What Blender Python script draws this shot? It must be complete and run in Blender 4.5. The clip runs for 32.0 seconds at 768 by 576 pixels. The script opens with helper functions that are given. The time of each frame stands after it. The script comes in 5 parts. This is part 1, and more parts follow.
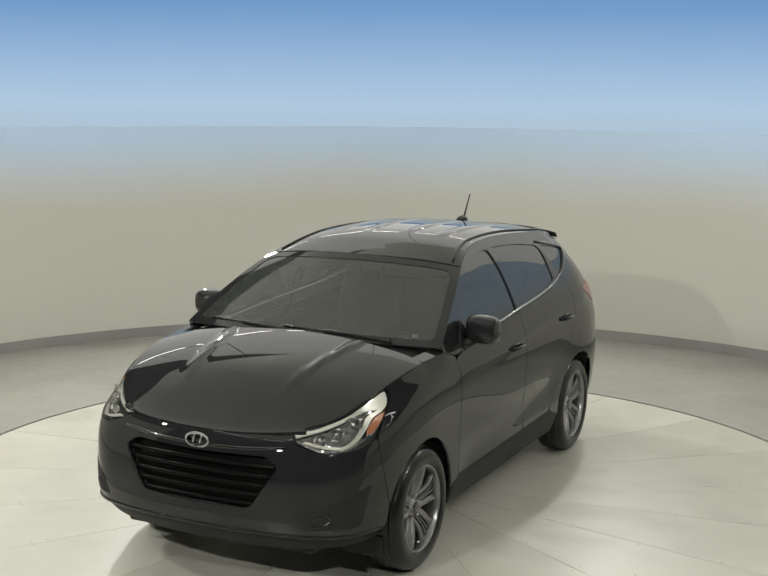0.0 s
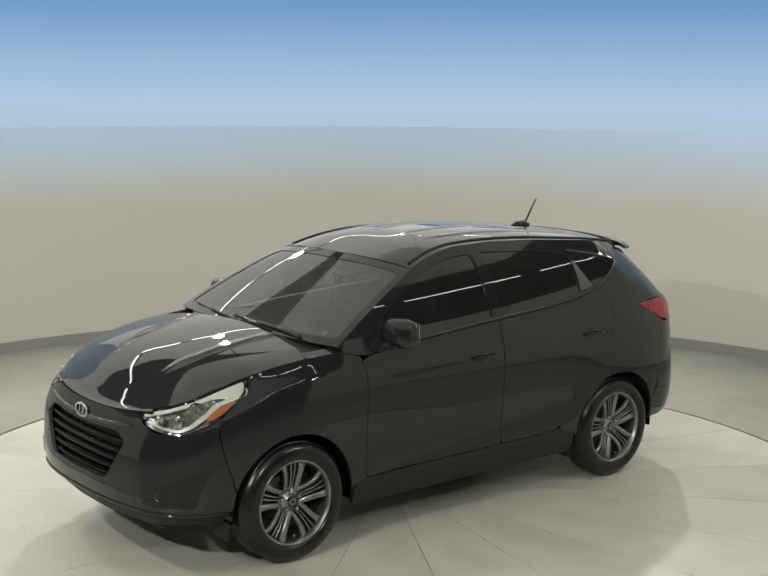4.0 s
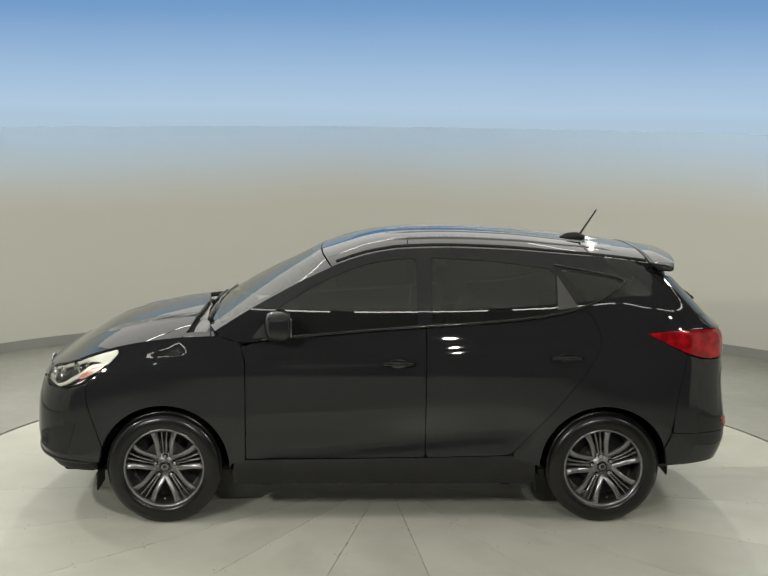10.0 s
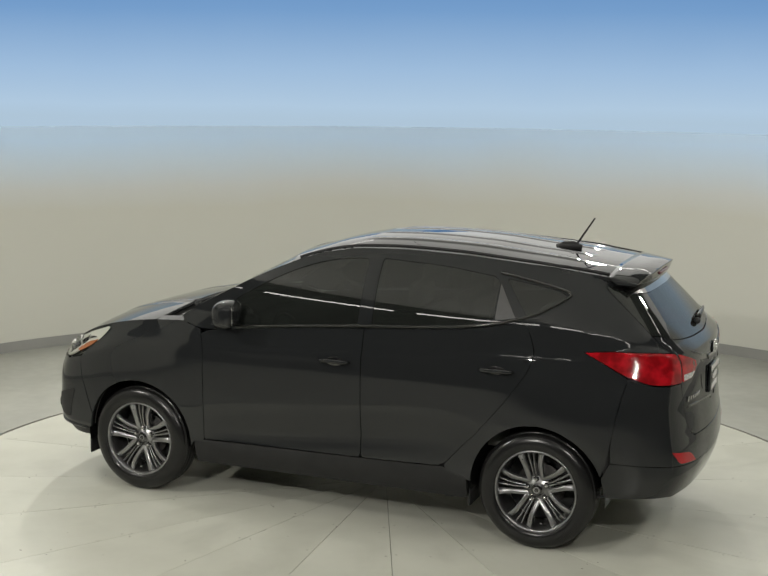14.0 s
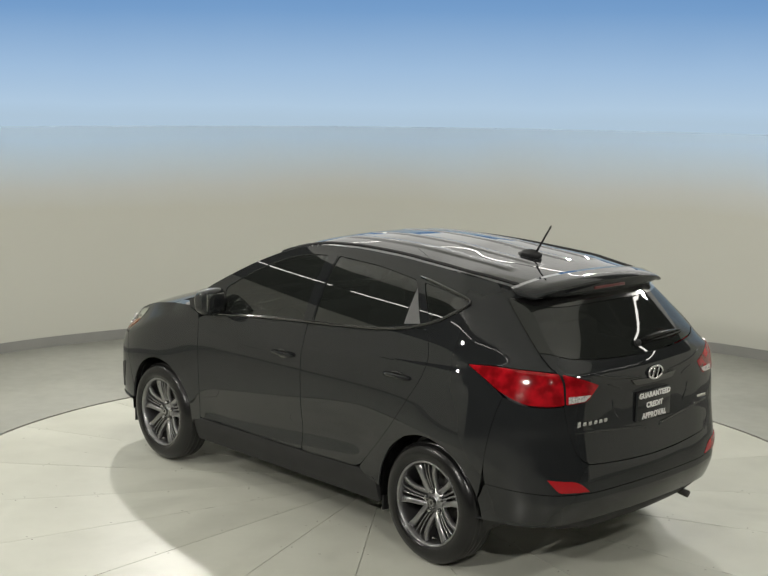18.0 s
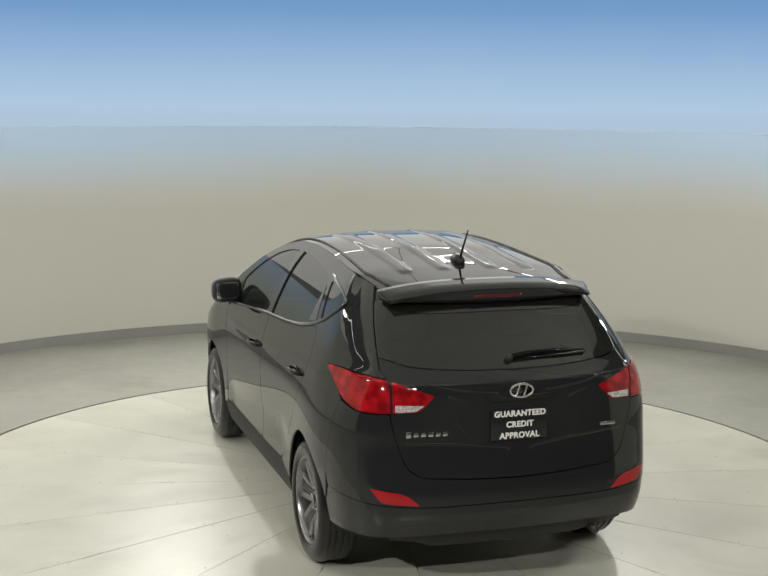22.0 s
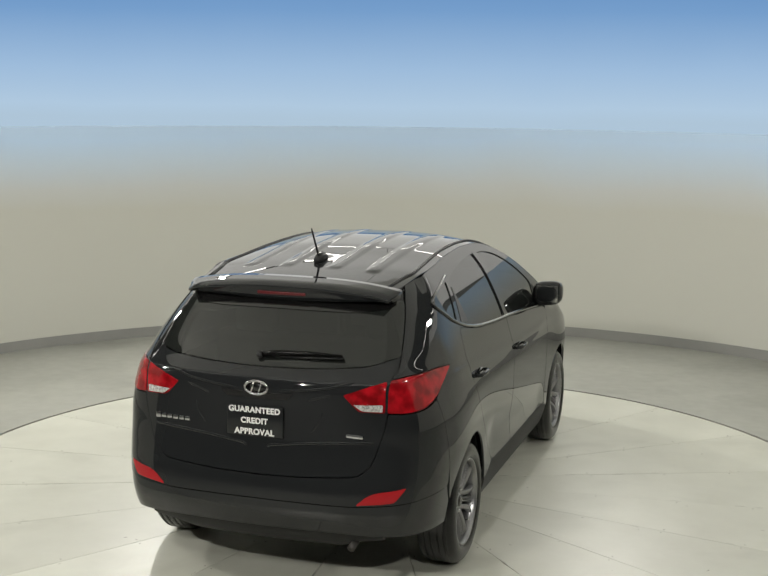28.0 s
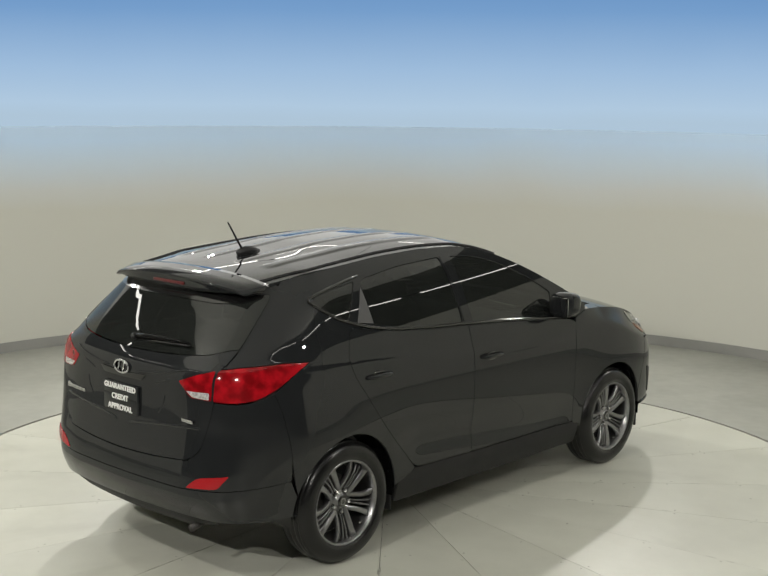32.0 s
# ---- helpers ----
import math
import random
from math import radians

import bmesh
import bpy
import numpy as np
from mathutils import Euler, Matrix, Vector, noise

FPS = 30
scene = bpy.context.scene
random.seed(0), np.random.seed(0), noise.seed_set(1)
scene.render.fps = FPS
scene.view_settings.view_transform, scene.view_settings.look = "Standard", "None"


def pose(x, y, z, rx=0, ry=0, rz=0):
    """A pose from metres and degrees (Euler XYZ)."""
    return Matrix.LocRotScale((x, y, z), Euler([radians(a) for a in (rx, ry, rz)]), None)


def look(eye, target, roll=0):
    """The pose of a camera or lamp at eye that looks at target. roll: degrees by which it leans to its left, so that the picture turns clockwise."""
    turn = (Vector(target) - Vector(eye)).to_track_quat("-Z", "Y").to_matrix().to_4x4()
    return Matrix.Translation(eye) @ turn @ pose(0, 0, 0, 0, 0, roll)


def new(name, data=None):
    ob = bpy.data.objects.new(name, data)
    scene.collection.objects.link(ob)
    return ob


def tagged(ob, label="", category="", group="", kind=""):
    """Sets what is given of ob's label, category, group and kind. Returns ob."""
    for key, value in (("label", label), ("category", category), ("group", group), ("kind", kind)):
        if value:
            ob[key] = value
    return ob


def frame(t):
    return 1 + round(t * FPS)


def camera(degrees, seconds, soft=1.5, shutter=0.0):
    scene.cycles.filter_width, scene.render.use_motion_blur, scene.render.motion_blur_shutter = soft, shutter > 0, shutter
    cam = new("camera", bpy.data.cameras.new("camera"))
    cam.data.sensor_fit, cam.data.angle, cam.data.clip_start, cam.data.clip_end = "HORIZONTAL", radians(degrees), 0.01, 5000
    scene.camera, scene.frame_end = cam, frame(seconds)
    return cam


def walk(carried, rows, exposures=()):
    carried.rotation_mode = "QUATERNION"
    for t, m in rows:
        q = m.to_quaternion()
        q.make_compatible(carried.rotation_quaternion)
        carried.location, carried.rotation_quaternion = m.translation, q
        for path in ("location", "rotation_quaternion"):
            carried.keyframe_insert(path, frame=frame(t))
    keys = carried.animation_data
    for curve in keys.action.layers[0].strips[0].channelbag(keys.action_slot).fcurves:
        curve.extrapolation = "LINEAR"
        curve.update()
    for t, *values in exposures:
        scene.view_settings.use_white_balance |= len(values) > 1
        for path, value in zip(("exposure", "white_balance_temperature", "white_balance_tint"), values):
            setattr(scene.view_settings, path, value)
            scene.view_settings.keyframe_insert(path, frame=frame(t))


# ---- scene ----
# The camera stands still on its tripod; the turntable turns the car.
TURN_START, TURN_RATE = 244.74, -6.137      # degrees, degrees a second
CAR_AT = (0.043, 0.003)                     # the car's middle on the turntable
cam = camera(34.09, 32.0)
EYE = Vector((0.135, -8.153, 2.578))
YAW, PITCH = radians(-1.139), radians(-8.923)
AIM = EYE + 10 * Vector((math.sin(YAW) * math.cos(PITCH), math.cos(YAW) * math.cos(PITCH), math.sin(PITCH)))
walk(cam, [(0.0, look(EYE, AIM, 0.633)), (32.0, look(EYE, AIM, 0.633))])

# ---------------------------------------------------------------- light
world = bpy.data.worlds.new("world")
scene.world = world
world.use_nodes = True
world.node_tree.nodes["Background"].inputs[0].default_value = (0.9, 0.95, 1.0, 1)
world.node_tree.nodes["Background"].inputs[1].default_value = 0.05
scene.view_settings.exposure = 0.0

TABLE_R = 3.058
WALL_C, WALL_R = (0.016, 0.113), 5.329
RING_Z = 3.65
# azimuth in degrees, distance from the axis, watts
FLOODS = ((281, 7.0, 35), (244, 7.0, 58), (329, 5.0, 15), (205, 5.0, 24),
          (20, 4.9, 10), (160, 4.9, 22), (62, 4.9, 23), (118, 4.9, 42))


def flood_spot(az, dist, watts):
    at = Vector((dist * math.cos(radians(az)), dist * math.sin(radians(az)), RING_Z))
    data = bpy.data.lights.new("flood_beam", "SPOT")
    data.energy, data.spot_size, data.spot_blend, data.shadow_soft_size = watts * 10, radians(150), 0.9, 0.06
    data.color = (1.0, 0.97, 0.90)
    ob = new("flood_beam", data)
    ob.matrix_world = look(at, (0, 0, 1.1))


for az, dist, watts in FLOODS:
    flood_spot(az, dist, watts)

# ---------------------------------------------------------------- materials


def material(name, colour, rough=0.5, metal=0.0, coat=0.0, spec=0.5, coat_rough=0.03):
    m = bpy.data.materials.new(name)
    m.use_nodes = True
    b = m.node_tree.nodes["Principled BSDF"]
    b.inputs["Base Color"].default_value = (*colour, 1)
    b.inputs["Roughness"].default_value = rough
    b.inputs["Metallic"].default_value = metal
    b.inputs["Coat Weight"].default_value = coat
    b.inputs["Coat Roughness"].default_value = coat_rough
    b.inputs["Specular IOR Level"].default_value = spec
    return m


def shader(m):
    return m.node_tree.nodes["Principled BSDF"]


def nd(m, kind, **values):
    n = m.node_tree.nodes.new(kind)
    for key, value in values.items():
        n.inputs[key].default_value = value
    return n


def wire(m, a, b):
    m.node_tree.links.new(a, b)


def mottled(m, dark, light, scale, scale_fine=0.0, bump=0.0, rough=None, coords="Object"):
    """Two scales of noise between two colours, with a fine relief."""
    tc = nd(m, "ShaderNodeTexCoord")
    n1 = nd(m, "ShaderNodeTexNoise", Scale=scale, Detail=6.0, Roughness=0.6)
    wire(m, tc.outputs[coords], n1.inputs["Vector"])
    ramp = nd(m, "ShaderNodeValToRGB")
    ramp.color_ramp.elements[0].position, ramp.color_ramp.elements[1].position = 0.3, 0.7
    ramp.color_ramp.elements[0].color, ramp.color_ramp.elements[1].color = (*dark, 1), (*light, 1)
    wire(m, n1.outputs["Fac"], ramp.inputs["Fac"])
    wire(m, ramp.outputs["Color"], shader(m).inputs["Base Color"])
    if scale_fine:
        n2 = nd(m, "ShaderNodeTexNoise", Scale=scale_fine, Detail=3.0)
        wire(m, tc.outputs[coords], n2.inputs["Vector"])
        if bump:
            bp = nd(m, "ShaderNodeBump", Strength=bump, Distance=0.002)
            wire(m, n2.outputs["Fac"], bp.inputs["Height"])
            wire(m, bp.outputs["Normal"], shader(m).inputs["Normal"])
        if rough:
            mr = nd(m, "ShaderNodeMapRange")
            mr.inputs["To Min"].default_value, mr.inputs["To Max"].default_value = rough
            wire(m, n2.outputs["Fac"], mr.inputs["Value"])
            wire(m, mr.outputs["Result"], shader(m).inputs["Roughness"])
    return m


PAINT = material("black_car_paint", (0.015, 0.0162, 0.0172), 0.4, 0.0, 1.0, 0.0, 0.015)
shader(PAINT).inputs["Coat IOR"].default_value = 1.5
TRIM = mottled(material("black_plastic", (0.012, 0.012, 0.012), 0.55, spec=0.3), (0.013, 0.0133, 0.0137), (0.019, 0.0192, 0.0195), 8, 400, 0.15, (0.5, 0.66))
SATIN = mottled(material("satin_trim", (0.05, 0.05, 0.05), 0.4, spec=0.5), (0.04, 0.04, 0.04), (0.06, 0.06, 0.06), 8, 300, 0.1, (0.36, 0.46))
GLOSS_BLACK = material("gloss_black", (0.006, 0.006, 0.006), 0.10, 0, 1.0)
RUBBER = mottled(material("tyre_rubber", (0.012, 0.012, 0.012), 0.5, spec=0.4), (0.0065, 0.0066, 0.0068), (0.0095, 0.0095, 0.0095), 6, 8, 0.0, (0.24, 0.28))
ALLOY = mottled(material("hyper_silver_alloy", (0.3, 0.29, 0.28), 0.3, 0.92), (0.24, 0.24, 0.244), (0.31, 0.31, 0.314), 5, 60, 0.0, (0.24, 0.36))
DARK_METAL = mottled(material("cast_iron", (0.05, 0.05, 0.05), 0.6, 0.7), (0.03, 0.03, 0.03), (0.08, 0.075, 0.07), 20, 150, 0.2)
CHROME = material("chrome", (0.75, 0.75, 0.76), 0.12, 1.0)
LAMP_SILVER = material("dark_lamp_bezel", (0.17, 0.17, 0.17), 0.22, 0.95)
ltc, lvo, lbp = nd(LAMP_SILVER, "ShaderNodeTexCoord"), nd(LAMP_SILVER, "ShaderNodeTexVoronoi", Scale=48.0), nd(LAMP_SILVER, "ShaderNodeBump", Strength=0.2, Distance=0.02)
wire(LAMP_SILVER, ltc.outputs["Object"], lvo.inputs["Vector"])
wire(LAMP_SILVER, lvo.outputs["Distance"], lbp.inputs["Height"])
wire(LAMP_SILVER, lbp.outputs["Normal"], shader(LAMP_SILVER).inputs["Normal"])
REFLECTOR = material("lamp_reflector", (0.8, 0.8, 0.8), 0.16, 1.0)
RED = material("red_lamp_plastic", (0.16, 0.003, 0.005), 0.10, 0, 0.25, 0.35)
rtc, rno, rcr = nd(RED, "ShaderNodeTexCoord"), nd(RED, "ShaderNodeTexNoise", Scale=16.0, Detail=2.0), nd(RED, "ShaderNodeValToRGB")
wire(RED, rtc.outputs["Object"], rno.inputs["Vector"])
rcr.color_ramp.elements[0].color, rcr.color_ramp.elements[1].color = (0.17, 0.003, 0.005, 1), (0.38, 0.006, 0.012, 1)
rcr.color_ramp.elements[0].position, rcr.color_ramp.elements[1].position = 0.38, 0.66
wire(RED, rno.outputs["Fac"], rcr.inputs["Fac"])
wire(RED, rcr.outputs["Color"], shader(RED).inputs["Base Color"])
rvo = nd(RED, "ShaderNodeTexVoronoi", Scale=70.0)
wire(RED, rtc.outputs["Object"], rvo.inputs["Vector"])
rbp = nd(RED, "ShaderNodeBump", Strength=0.02, Distance=0.01)
wire(RED, rvo.outputs["Distance"], rbp.inputs["Height"])
wire(RED, rbp.outputs["Normal"], shader(RED).inputs["Normal"])
RED_DIM = material("red_reflector", (0.34, 0.006, 0.010), 0.2, 0, 0.3)
AMBER = material("amber_lamp_plastic", (0.26, 0.080, 0.020), 0.25, 0, 0.4)
CLEAR = mottled(material("clear_lamp_plastic", (0.3, 0.3, 0.29), 0.2, 0.3, 0.5), (0.40, 0.40, 0.39), (0.68, 0.68, 0.66), 60, 120, 0.3, (0.15, 0.4))
PALE = material("pale_lamp_trim", (0.62, 0.62, 0.56), 0.3, 0.2, 0.5)
WHITE = material("white_lettering", (0.75, 0.75, 0.73), 0.6)
SEAT = mottled(material("seat_cloth", (0.05, 0.05, 0.048), 0.9), (0.13, 0.132, 0.125), (0.18, 0.18, 0.17), 12)
CABIN = mottled(material("cabin_plastic", (0.03, 0.03, 0.03), 0.7), (0.04, 0.041, 0.042), (0.06, 0.06, 0.06), 10)
DASH = mottled(material("dashboard_plastic", (0.09, 0.09, 0.09), 0.7), (0.085, 0.09, 0.085), (0.115, 0.12, 0.115), 10)
LABEL_WHITE = material("sticker_white", (0.6, 0.66, 0.66), 0.6)


def glass(name, tint, gloss_rough=0.01, ior=1.75, veil=0.0):
    m = bpy.data.materials.new(name)
    m.use_nodes = True
    t = m.node_tree
    t.nodes.remove(shader(m))
    clear, gloss, mix = nd(m, "ShaderNodeBsdfTransparent"), nd(m, "ShaderNodeBsdfGlossy"), nd(m, "ShaderNodeMixShader")
    clear.inputs["Color"].default_value = (*tint, 1)
    gloss.inputs["Roughness"].default_value = gloss_rough
    f = nd(m, "ShaderNodeFresnel", IOR=ior)
    wire(m, f.outputs["Fac"], mix.inputs["Fac"])
    # pale haze mixed into the glass, lifting its black as lens glare would
    if veil:
        haze, body = nd(m, "ShaderNodeBsdfDiffuse"), nd(m, "ShaderNodeMixShader")
        haze.inputs["Color"].default_value = (0.50, 0.56, 0.51, 1)
        tx, no, mr = nd(m, "ShaderNodeTexCoord"), nd(m, "ShaderNodeTexNoise", Scale=3.0, Detail=4.0), nd(m, "ShaderNodeMapRange")
        mr.inputs["To Min"].default_value, mr.inputs["To Max"].default_value = veil * 0.6, veil * 1.4
        wire(m, tx.outputs["Object"], no.inputs["Vector"])
        wire(m, no.outputs["Fac"], mr.inputs["Value"])
        wire(m, mr.outputs["Result"], body.inputs["Fac"])
        wire(m, clear.outputs["BSDF"], body.inputs[1])
        wire(m, haze.outputs["BSDF"], body.inputs[2])
        clear = body
    wire(m, clear.outputs[0], mix.inputs[1])
    wire(m, gloss.outputs["BSDF"], mix.inputs[2])
    wire(m, mix.outputs["Shader"], t.nodes["Material Output"].inputs["Surface"])
    return m


GLASS = glass("windscreen_glass", (0.55, 0.60, 0.55), veil=0.075)
TINT = glass("tinted_glass", (0.05, 0.055, 0.055), veil=0.022)
LENS = glass("lamp_lens", (0.95, 0.96, 0.95), 0.01, 1.33)

# the wall: pale paint, plus a sky blue tint added towards its top
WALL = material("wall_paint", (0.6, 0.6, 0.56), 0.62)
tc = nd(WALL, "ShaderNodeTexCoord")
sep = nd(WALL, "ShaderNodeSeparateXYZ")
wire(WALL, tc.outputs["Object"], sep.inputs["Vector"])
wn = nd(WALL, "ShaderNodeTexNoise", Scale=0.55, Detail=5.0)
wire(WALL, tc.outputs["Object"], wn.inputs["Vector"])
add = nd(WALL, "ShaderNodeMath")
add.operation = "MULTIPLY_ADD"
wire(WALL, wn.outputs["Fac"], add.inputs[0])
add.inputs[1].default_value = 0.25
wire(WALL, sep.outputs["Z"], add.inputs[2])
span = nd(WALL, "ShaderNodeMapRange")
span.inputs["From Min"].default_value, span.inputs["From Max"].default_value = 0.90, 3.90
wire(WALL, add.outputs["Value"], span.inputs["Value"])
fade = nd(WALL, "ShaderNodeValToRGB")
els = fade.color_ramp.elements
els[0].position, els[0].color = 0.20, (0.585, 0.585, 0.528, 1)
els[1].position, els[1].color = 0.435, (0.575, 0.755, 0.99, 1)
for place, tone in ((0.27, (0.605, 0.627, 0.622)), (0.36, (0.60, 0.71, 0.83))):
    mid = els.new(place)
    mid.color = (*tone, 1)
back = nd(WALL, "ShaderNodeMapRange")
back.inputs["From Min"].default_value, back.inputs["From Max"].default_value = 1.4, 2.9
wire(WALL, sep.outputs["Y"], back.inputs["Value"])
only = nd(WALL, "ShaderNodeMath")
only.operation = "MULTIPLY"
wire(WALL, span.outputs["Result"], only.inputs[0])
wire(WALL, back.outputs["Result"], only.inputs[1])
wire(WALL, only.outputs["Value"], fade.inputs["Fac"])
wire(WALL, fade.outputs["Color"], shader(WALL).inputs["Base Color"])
wf = nd(WALL, "ShaderNodeTexNoise", Scale=90.0, Detail=3.0)
wire(WALL, tc.outputs["Object"], wf.inputs["Vector"])
wb = nd(WALL, "ShaderNodeBump", Strength=0.08, Distance=0.002)
wire(WALL, wf.outputs["Fac"], wb.inputs["Height"])
wire(WALL, wb.outputs["Normal"], shader(WALL).inputs["Normal"])

# added sky blue backdrop far behind the wall, self-lit, paler towards its foot
SKY = bpy.data.materials.new("sky_backdrop")
SKY.use_nodes = True
SKY.node_tree.nodes.remove(shader(SKY))
stc, sse, smr, srp, sem = nd(SKY, "ShaderNodeTexCoord"), nd(SKY, "ShaderNodeSeparateXYZ"), nd(SKY, "ShaderNodeMapRange"), nd(SKY, "ShaderNodeValToRGB"), nd(SKY, "ShaderNodeEmission")
sno = nd(SKY, "ShaderNodeTexNoise", Scale=0.35, Detail=3.0)
sad = nd(SKY, "ShaderNodeMath")
sad.operation = "MULTIPLY_ADD"
sad.inputs[1].default_value = 0.24
wire(SKY, stc.outputs["Object"], sse.inputs["Vector"])
wire(SKY, stc.outputs["Object"], sno.inputs["Vector"])
wire(SKY, sno.outputs["Fac"], sad.inputs[0])
wire(SKY, sse.outputs["Z"], sad.inputs[2])
wire(SKY, sad.outputs["Value"], smr.inputs["Value"])
smr.inputs["From Min"].default_value, smr.inputs["From Max"].default_value = 1.38, 6.20
wire(SKY, smr.outputs["Result"], srp.inputs["Fac"])
wire(SKY, srp.outputs["Color"], sem.inputs["Color"])
wire(SKY, sem.outputs["Emission"], SKY.node_tree.nodes["Material Output"].inputs["Surface"])
sel = srp.color_ramp.elements
sel[0].position, sel[0].color = 0.086, (0.425, 0.558, 0.685, 1)
sel[1].position, sel[1].color = 1.0, (0.14, 0.29, 0.55, 1)
for place, tone in ((0.174, (0.432, 0.580, 0.735)), (0.413, (0.342, 0.503, 0.708)), (0.794, (0.181, 0.342, 0.597))):
    mid = sel.new(place)
    mid.color = (*tone, 1)

FLOOR = mottled(material("floor_paint", (0.5, 0.5, 0.46), 0.5), (0.280, 0.283, 0.252), (0.330, 0.334, 0.298), 1.3, 9, 0.0, (0.32, 0.52))
PANEL = mottled(material("turntable_paint", (0.55, 0.55, 0.5), 0.45), (0.460, 0.463, 0.400), (0.560, 0.565, 0.495), 1.1, 4, 0.0, (0.30, 0.42))


def stained(m, amount, scale, stretch=(1, 1, 1), level=0.62):
    """Grey dirt with soft edges over the paint, and a slight difference from piece to piece."""
    c = nd(m, "ShaderNodeTexCoord")
    mp = nd(m, "ShaderNodeMapping")
    mp.inputs["Scale"].default_value = stretch
    n = nd(m, "ShaderNodeTexNoise", Scale=scale, Detail=4.0, Roughness=0.5, Distortion=0.5)
    wire(m, c.outputs["Object"], mp.inputs["Vector"])
    info = nd(m, "ShaderNodeObjectInfo")
    shift = nd(m, "ShaderNodeVectorMath")
    wire(m, mp.outputs["Vector"], shift.inputs[0])
    spread = nd(m, "ShaderNodeVectorMath")
    spread.operation = "SCALE"
    spread.inputs[0].default_value = (37.0, 21.0, 0.0)
    wire(m, info.outputs["Random"], spread.inputs["Scale"])
    wire(m, spread.outputs["Vector"], shift.inputs[1])
    wire(m, shift.outputs["Vector"], n.inputs["Vector"])
    r = nd(m, "ShaderNodeValToRGB")
    r.color_ramp.elements[0].position, r.color_ramp.elements[1].position = level - 0.06, level + 0.2
    r.color_ramp.elements[0].color, r.color_ramp.elements[1].color = (1, 1, 1, 1), (1 - amount, 1 - amount, 1 - amount * 1.05, 1)
    wire(m, n.outputs["Fac"], r.inputs["Fac"])
    tone = nd(m, "ShaderNodeMapRange")
    tone.inputs["To Min"].default_value, tone.inputs["To Max"].default_value = 0.94, 1.04
    wire(m, info.outputs["Random"], tone.inputs["Value"])
    old = shader(m).inputs["Base Color"].links[0].from_socket
    mul = nd(m, "ShaderNodeVectorMath")
    mul.operation = "MULTIPLY"
    wire(m, old, mul.inputs[0])
    wire(m, r.outputs["Color"], mul.inputs[1])
    sc = nd(m, "ShaderNodeVectorMath")
    sc.operation = "SCALE"
    wire(m, mul.outputs["Vector"], sc.inputs[0])
    wire(m, tone.outputs["Result"], sc.inputs["Scale"])
    wire(m, sc.outputs["Vector"], shader(m).inputs["Base Color"])


stained(PANEL, 0.22, 1.3, (0.8, 1.3, 1))
stained(FLOOR, 0.22, 0.9, (1, 1, 1), 0.58)
BASE = mottled(material("baseboard_vinyl", (0.27, 0.27, 0.26), 0.5), (0.25, 0.25, 0.24), (0.30, 0.30, 0.285), 1.5, 80, 0.05)
CEIL = mottled(material("ceiling_board", (0.5, 0.5, 0.48), 0.9), (0.20, 0.20, 0.19), (0.25, 0.25, 0.24), 1.0, 60, 0.1)
HALL_FLOOR = mottled(material("hall_floor_paint", (0.22, 0.22, 0.21), 0.8), (0.20, 0.20, 0.19), (0.25, 0.25, 0.24), 1.5, 80, 0.1)
CANOPY = mottled(material("canopy_added_glow", (0.8, 0.8, 0.78), 0.8), (0.76, 0.76, 0.73), (0.82, 0.82, 0.79), 0.8)
# added faint glow, to brighten the canopy in the car's reflections
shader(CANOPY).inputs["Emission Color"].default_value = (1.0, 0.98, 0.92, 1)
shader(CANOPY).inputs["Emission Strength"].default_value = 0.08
# unseen ceiling sheet, made to glow so the car roof reflects grey
BAY_GLOW = mottled(material("added_ceiling_glow", (0.7, 0.7, 0.68), 0.8), (0.66, 0.66, 0.63), (0.72, 0.72, 0.69), 0.8)
shader(BAY_GLOW).inputs["Emission Color"].default_value = (1.0, 0.98, 0.92, 1)
shader(BAY_GLOW).inputs["Emission Strength"].default_value = 0.85
HALL_WALL = mottled(material("hall_wall_paint", (0.22, 0.22, 0.21), 0.9), (0.24, 0.24, 0.23), (0.30, 0.30, 0.29), 1.0, 60, 0.1)
STRIP = bpy.data.materials.new("light_strip")
STRIP.use_nodes = True
shader(STRIP).inputs["Emission Color"].default_value = (1.0, 0.97, 0.9, 1)
shader(STRIP).inputs["Emission Strength"].default_value = 8.0
GLOW = bpy.data.materials.new("lamp_glow")
GLOW.use_nodes = True
shader(GLOW).inputs["Emission Color"].default_value = (1.0, 0.97, 0.9, 1)
shader(GLOW).inputs["Emission Strength"].default_value = 30.0

for m in (SKY, BAY_GLOW, CANOPY):
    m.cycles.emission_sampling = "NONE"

# ---------------------------------------------------------------- mesh helpers


def mesh_of(name, verts, faces, mat, smooth=True):
    me = bpy.data.meshes.new(name)
    me.from_pydata([tuple(v) for v in verts], [], faces)
    me.materials.append(mat)
    for p in me.polygons:
        p.use_smooth = smooth
    me.update()
    return me


def thing(name, label, category, group="", kind="", data=None):
    return tagged(new(name, data), label, category, group, kind)


def put(name, me, parent, label=""):
    ob = new(name, me)
    ob.parent = parent
    if label:
        ob["label"] = label
    return ob


def part(name, bm, mat, parent, label="", smooth=True):
    me = bpy.data.meshes.new(name)
    bm.to_mesh(me)
    bm.free()
    me.materials.append(mat)
    for p in me.polygons:
        p.use_smooth = smooth
    return put(name, me, parent, label)


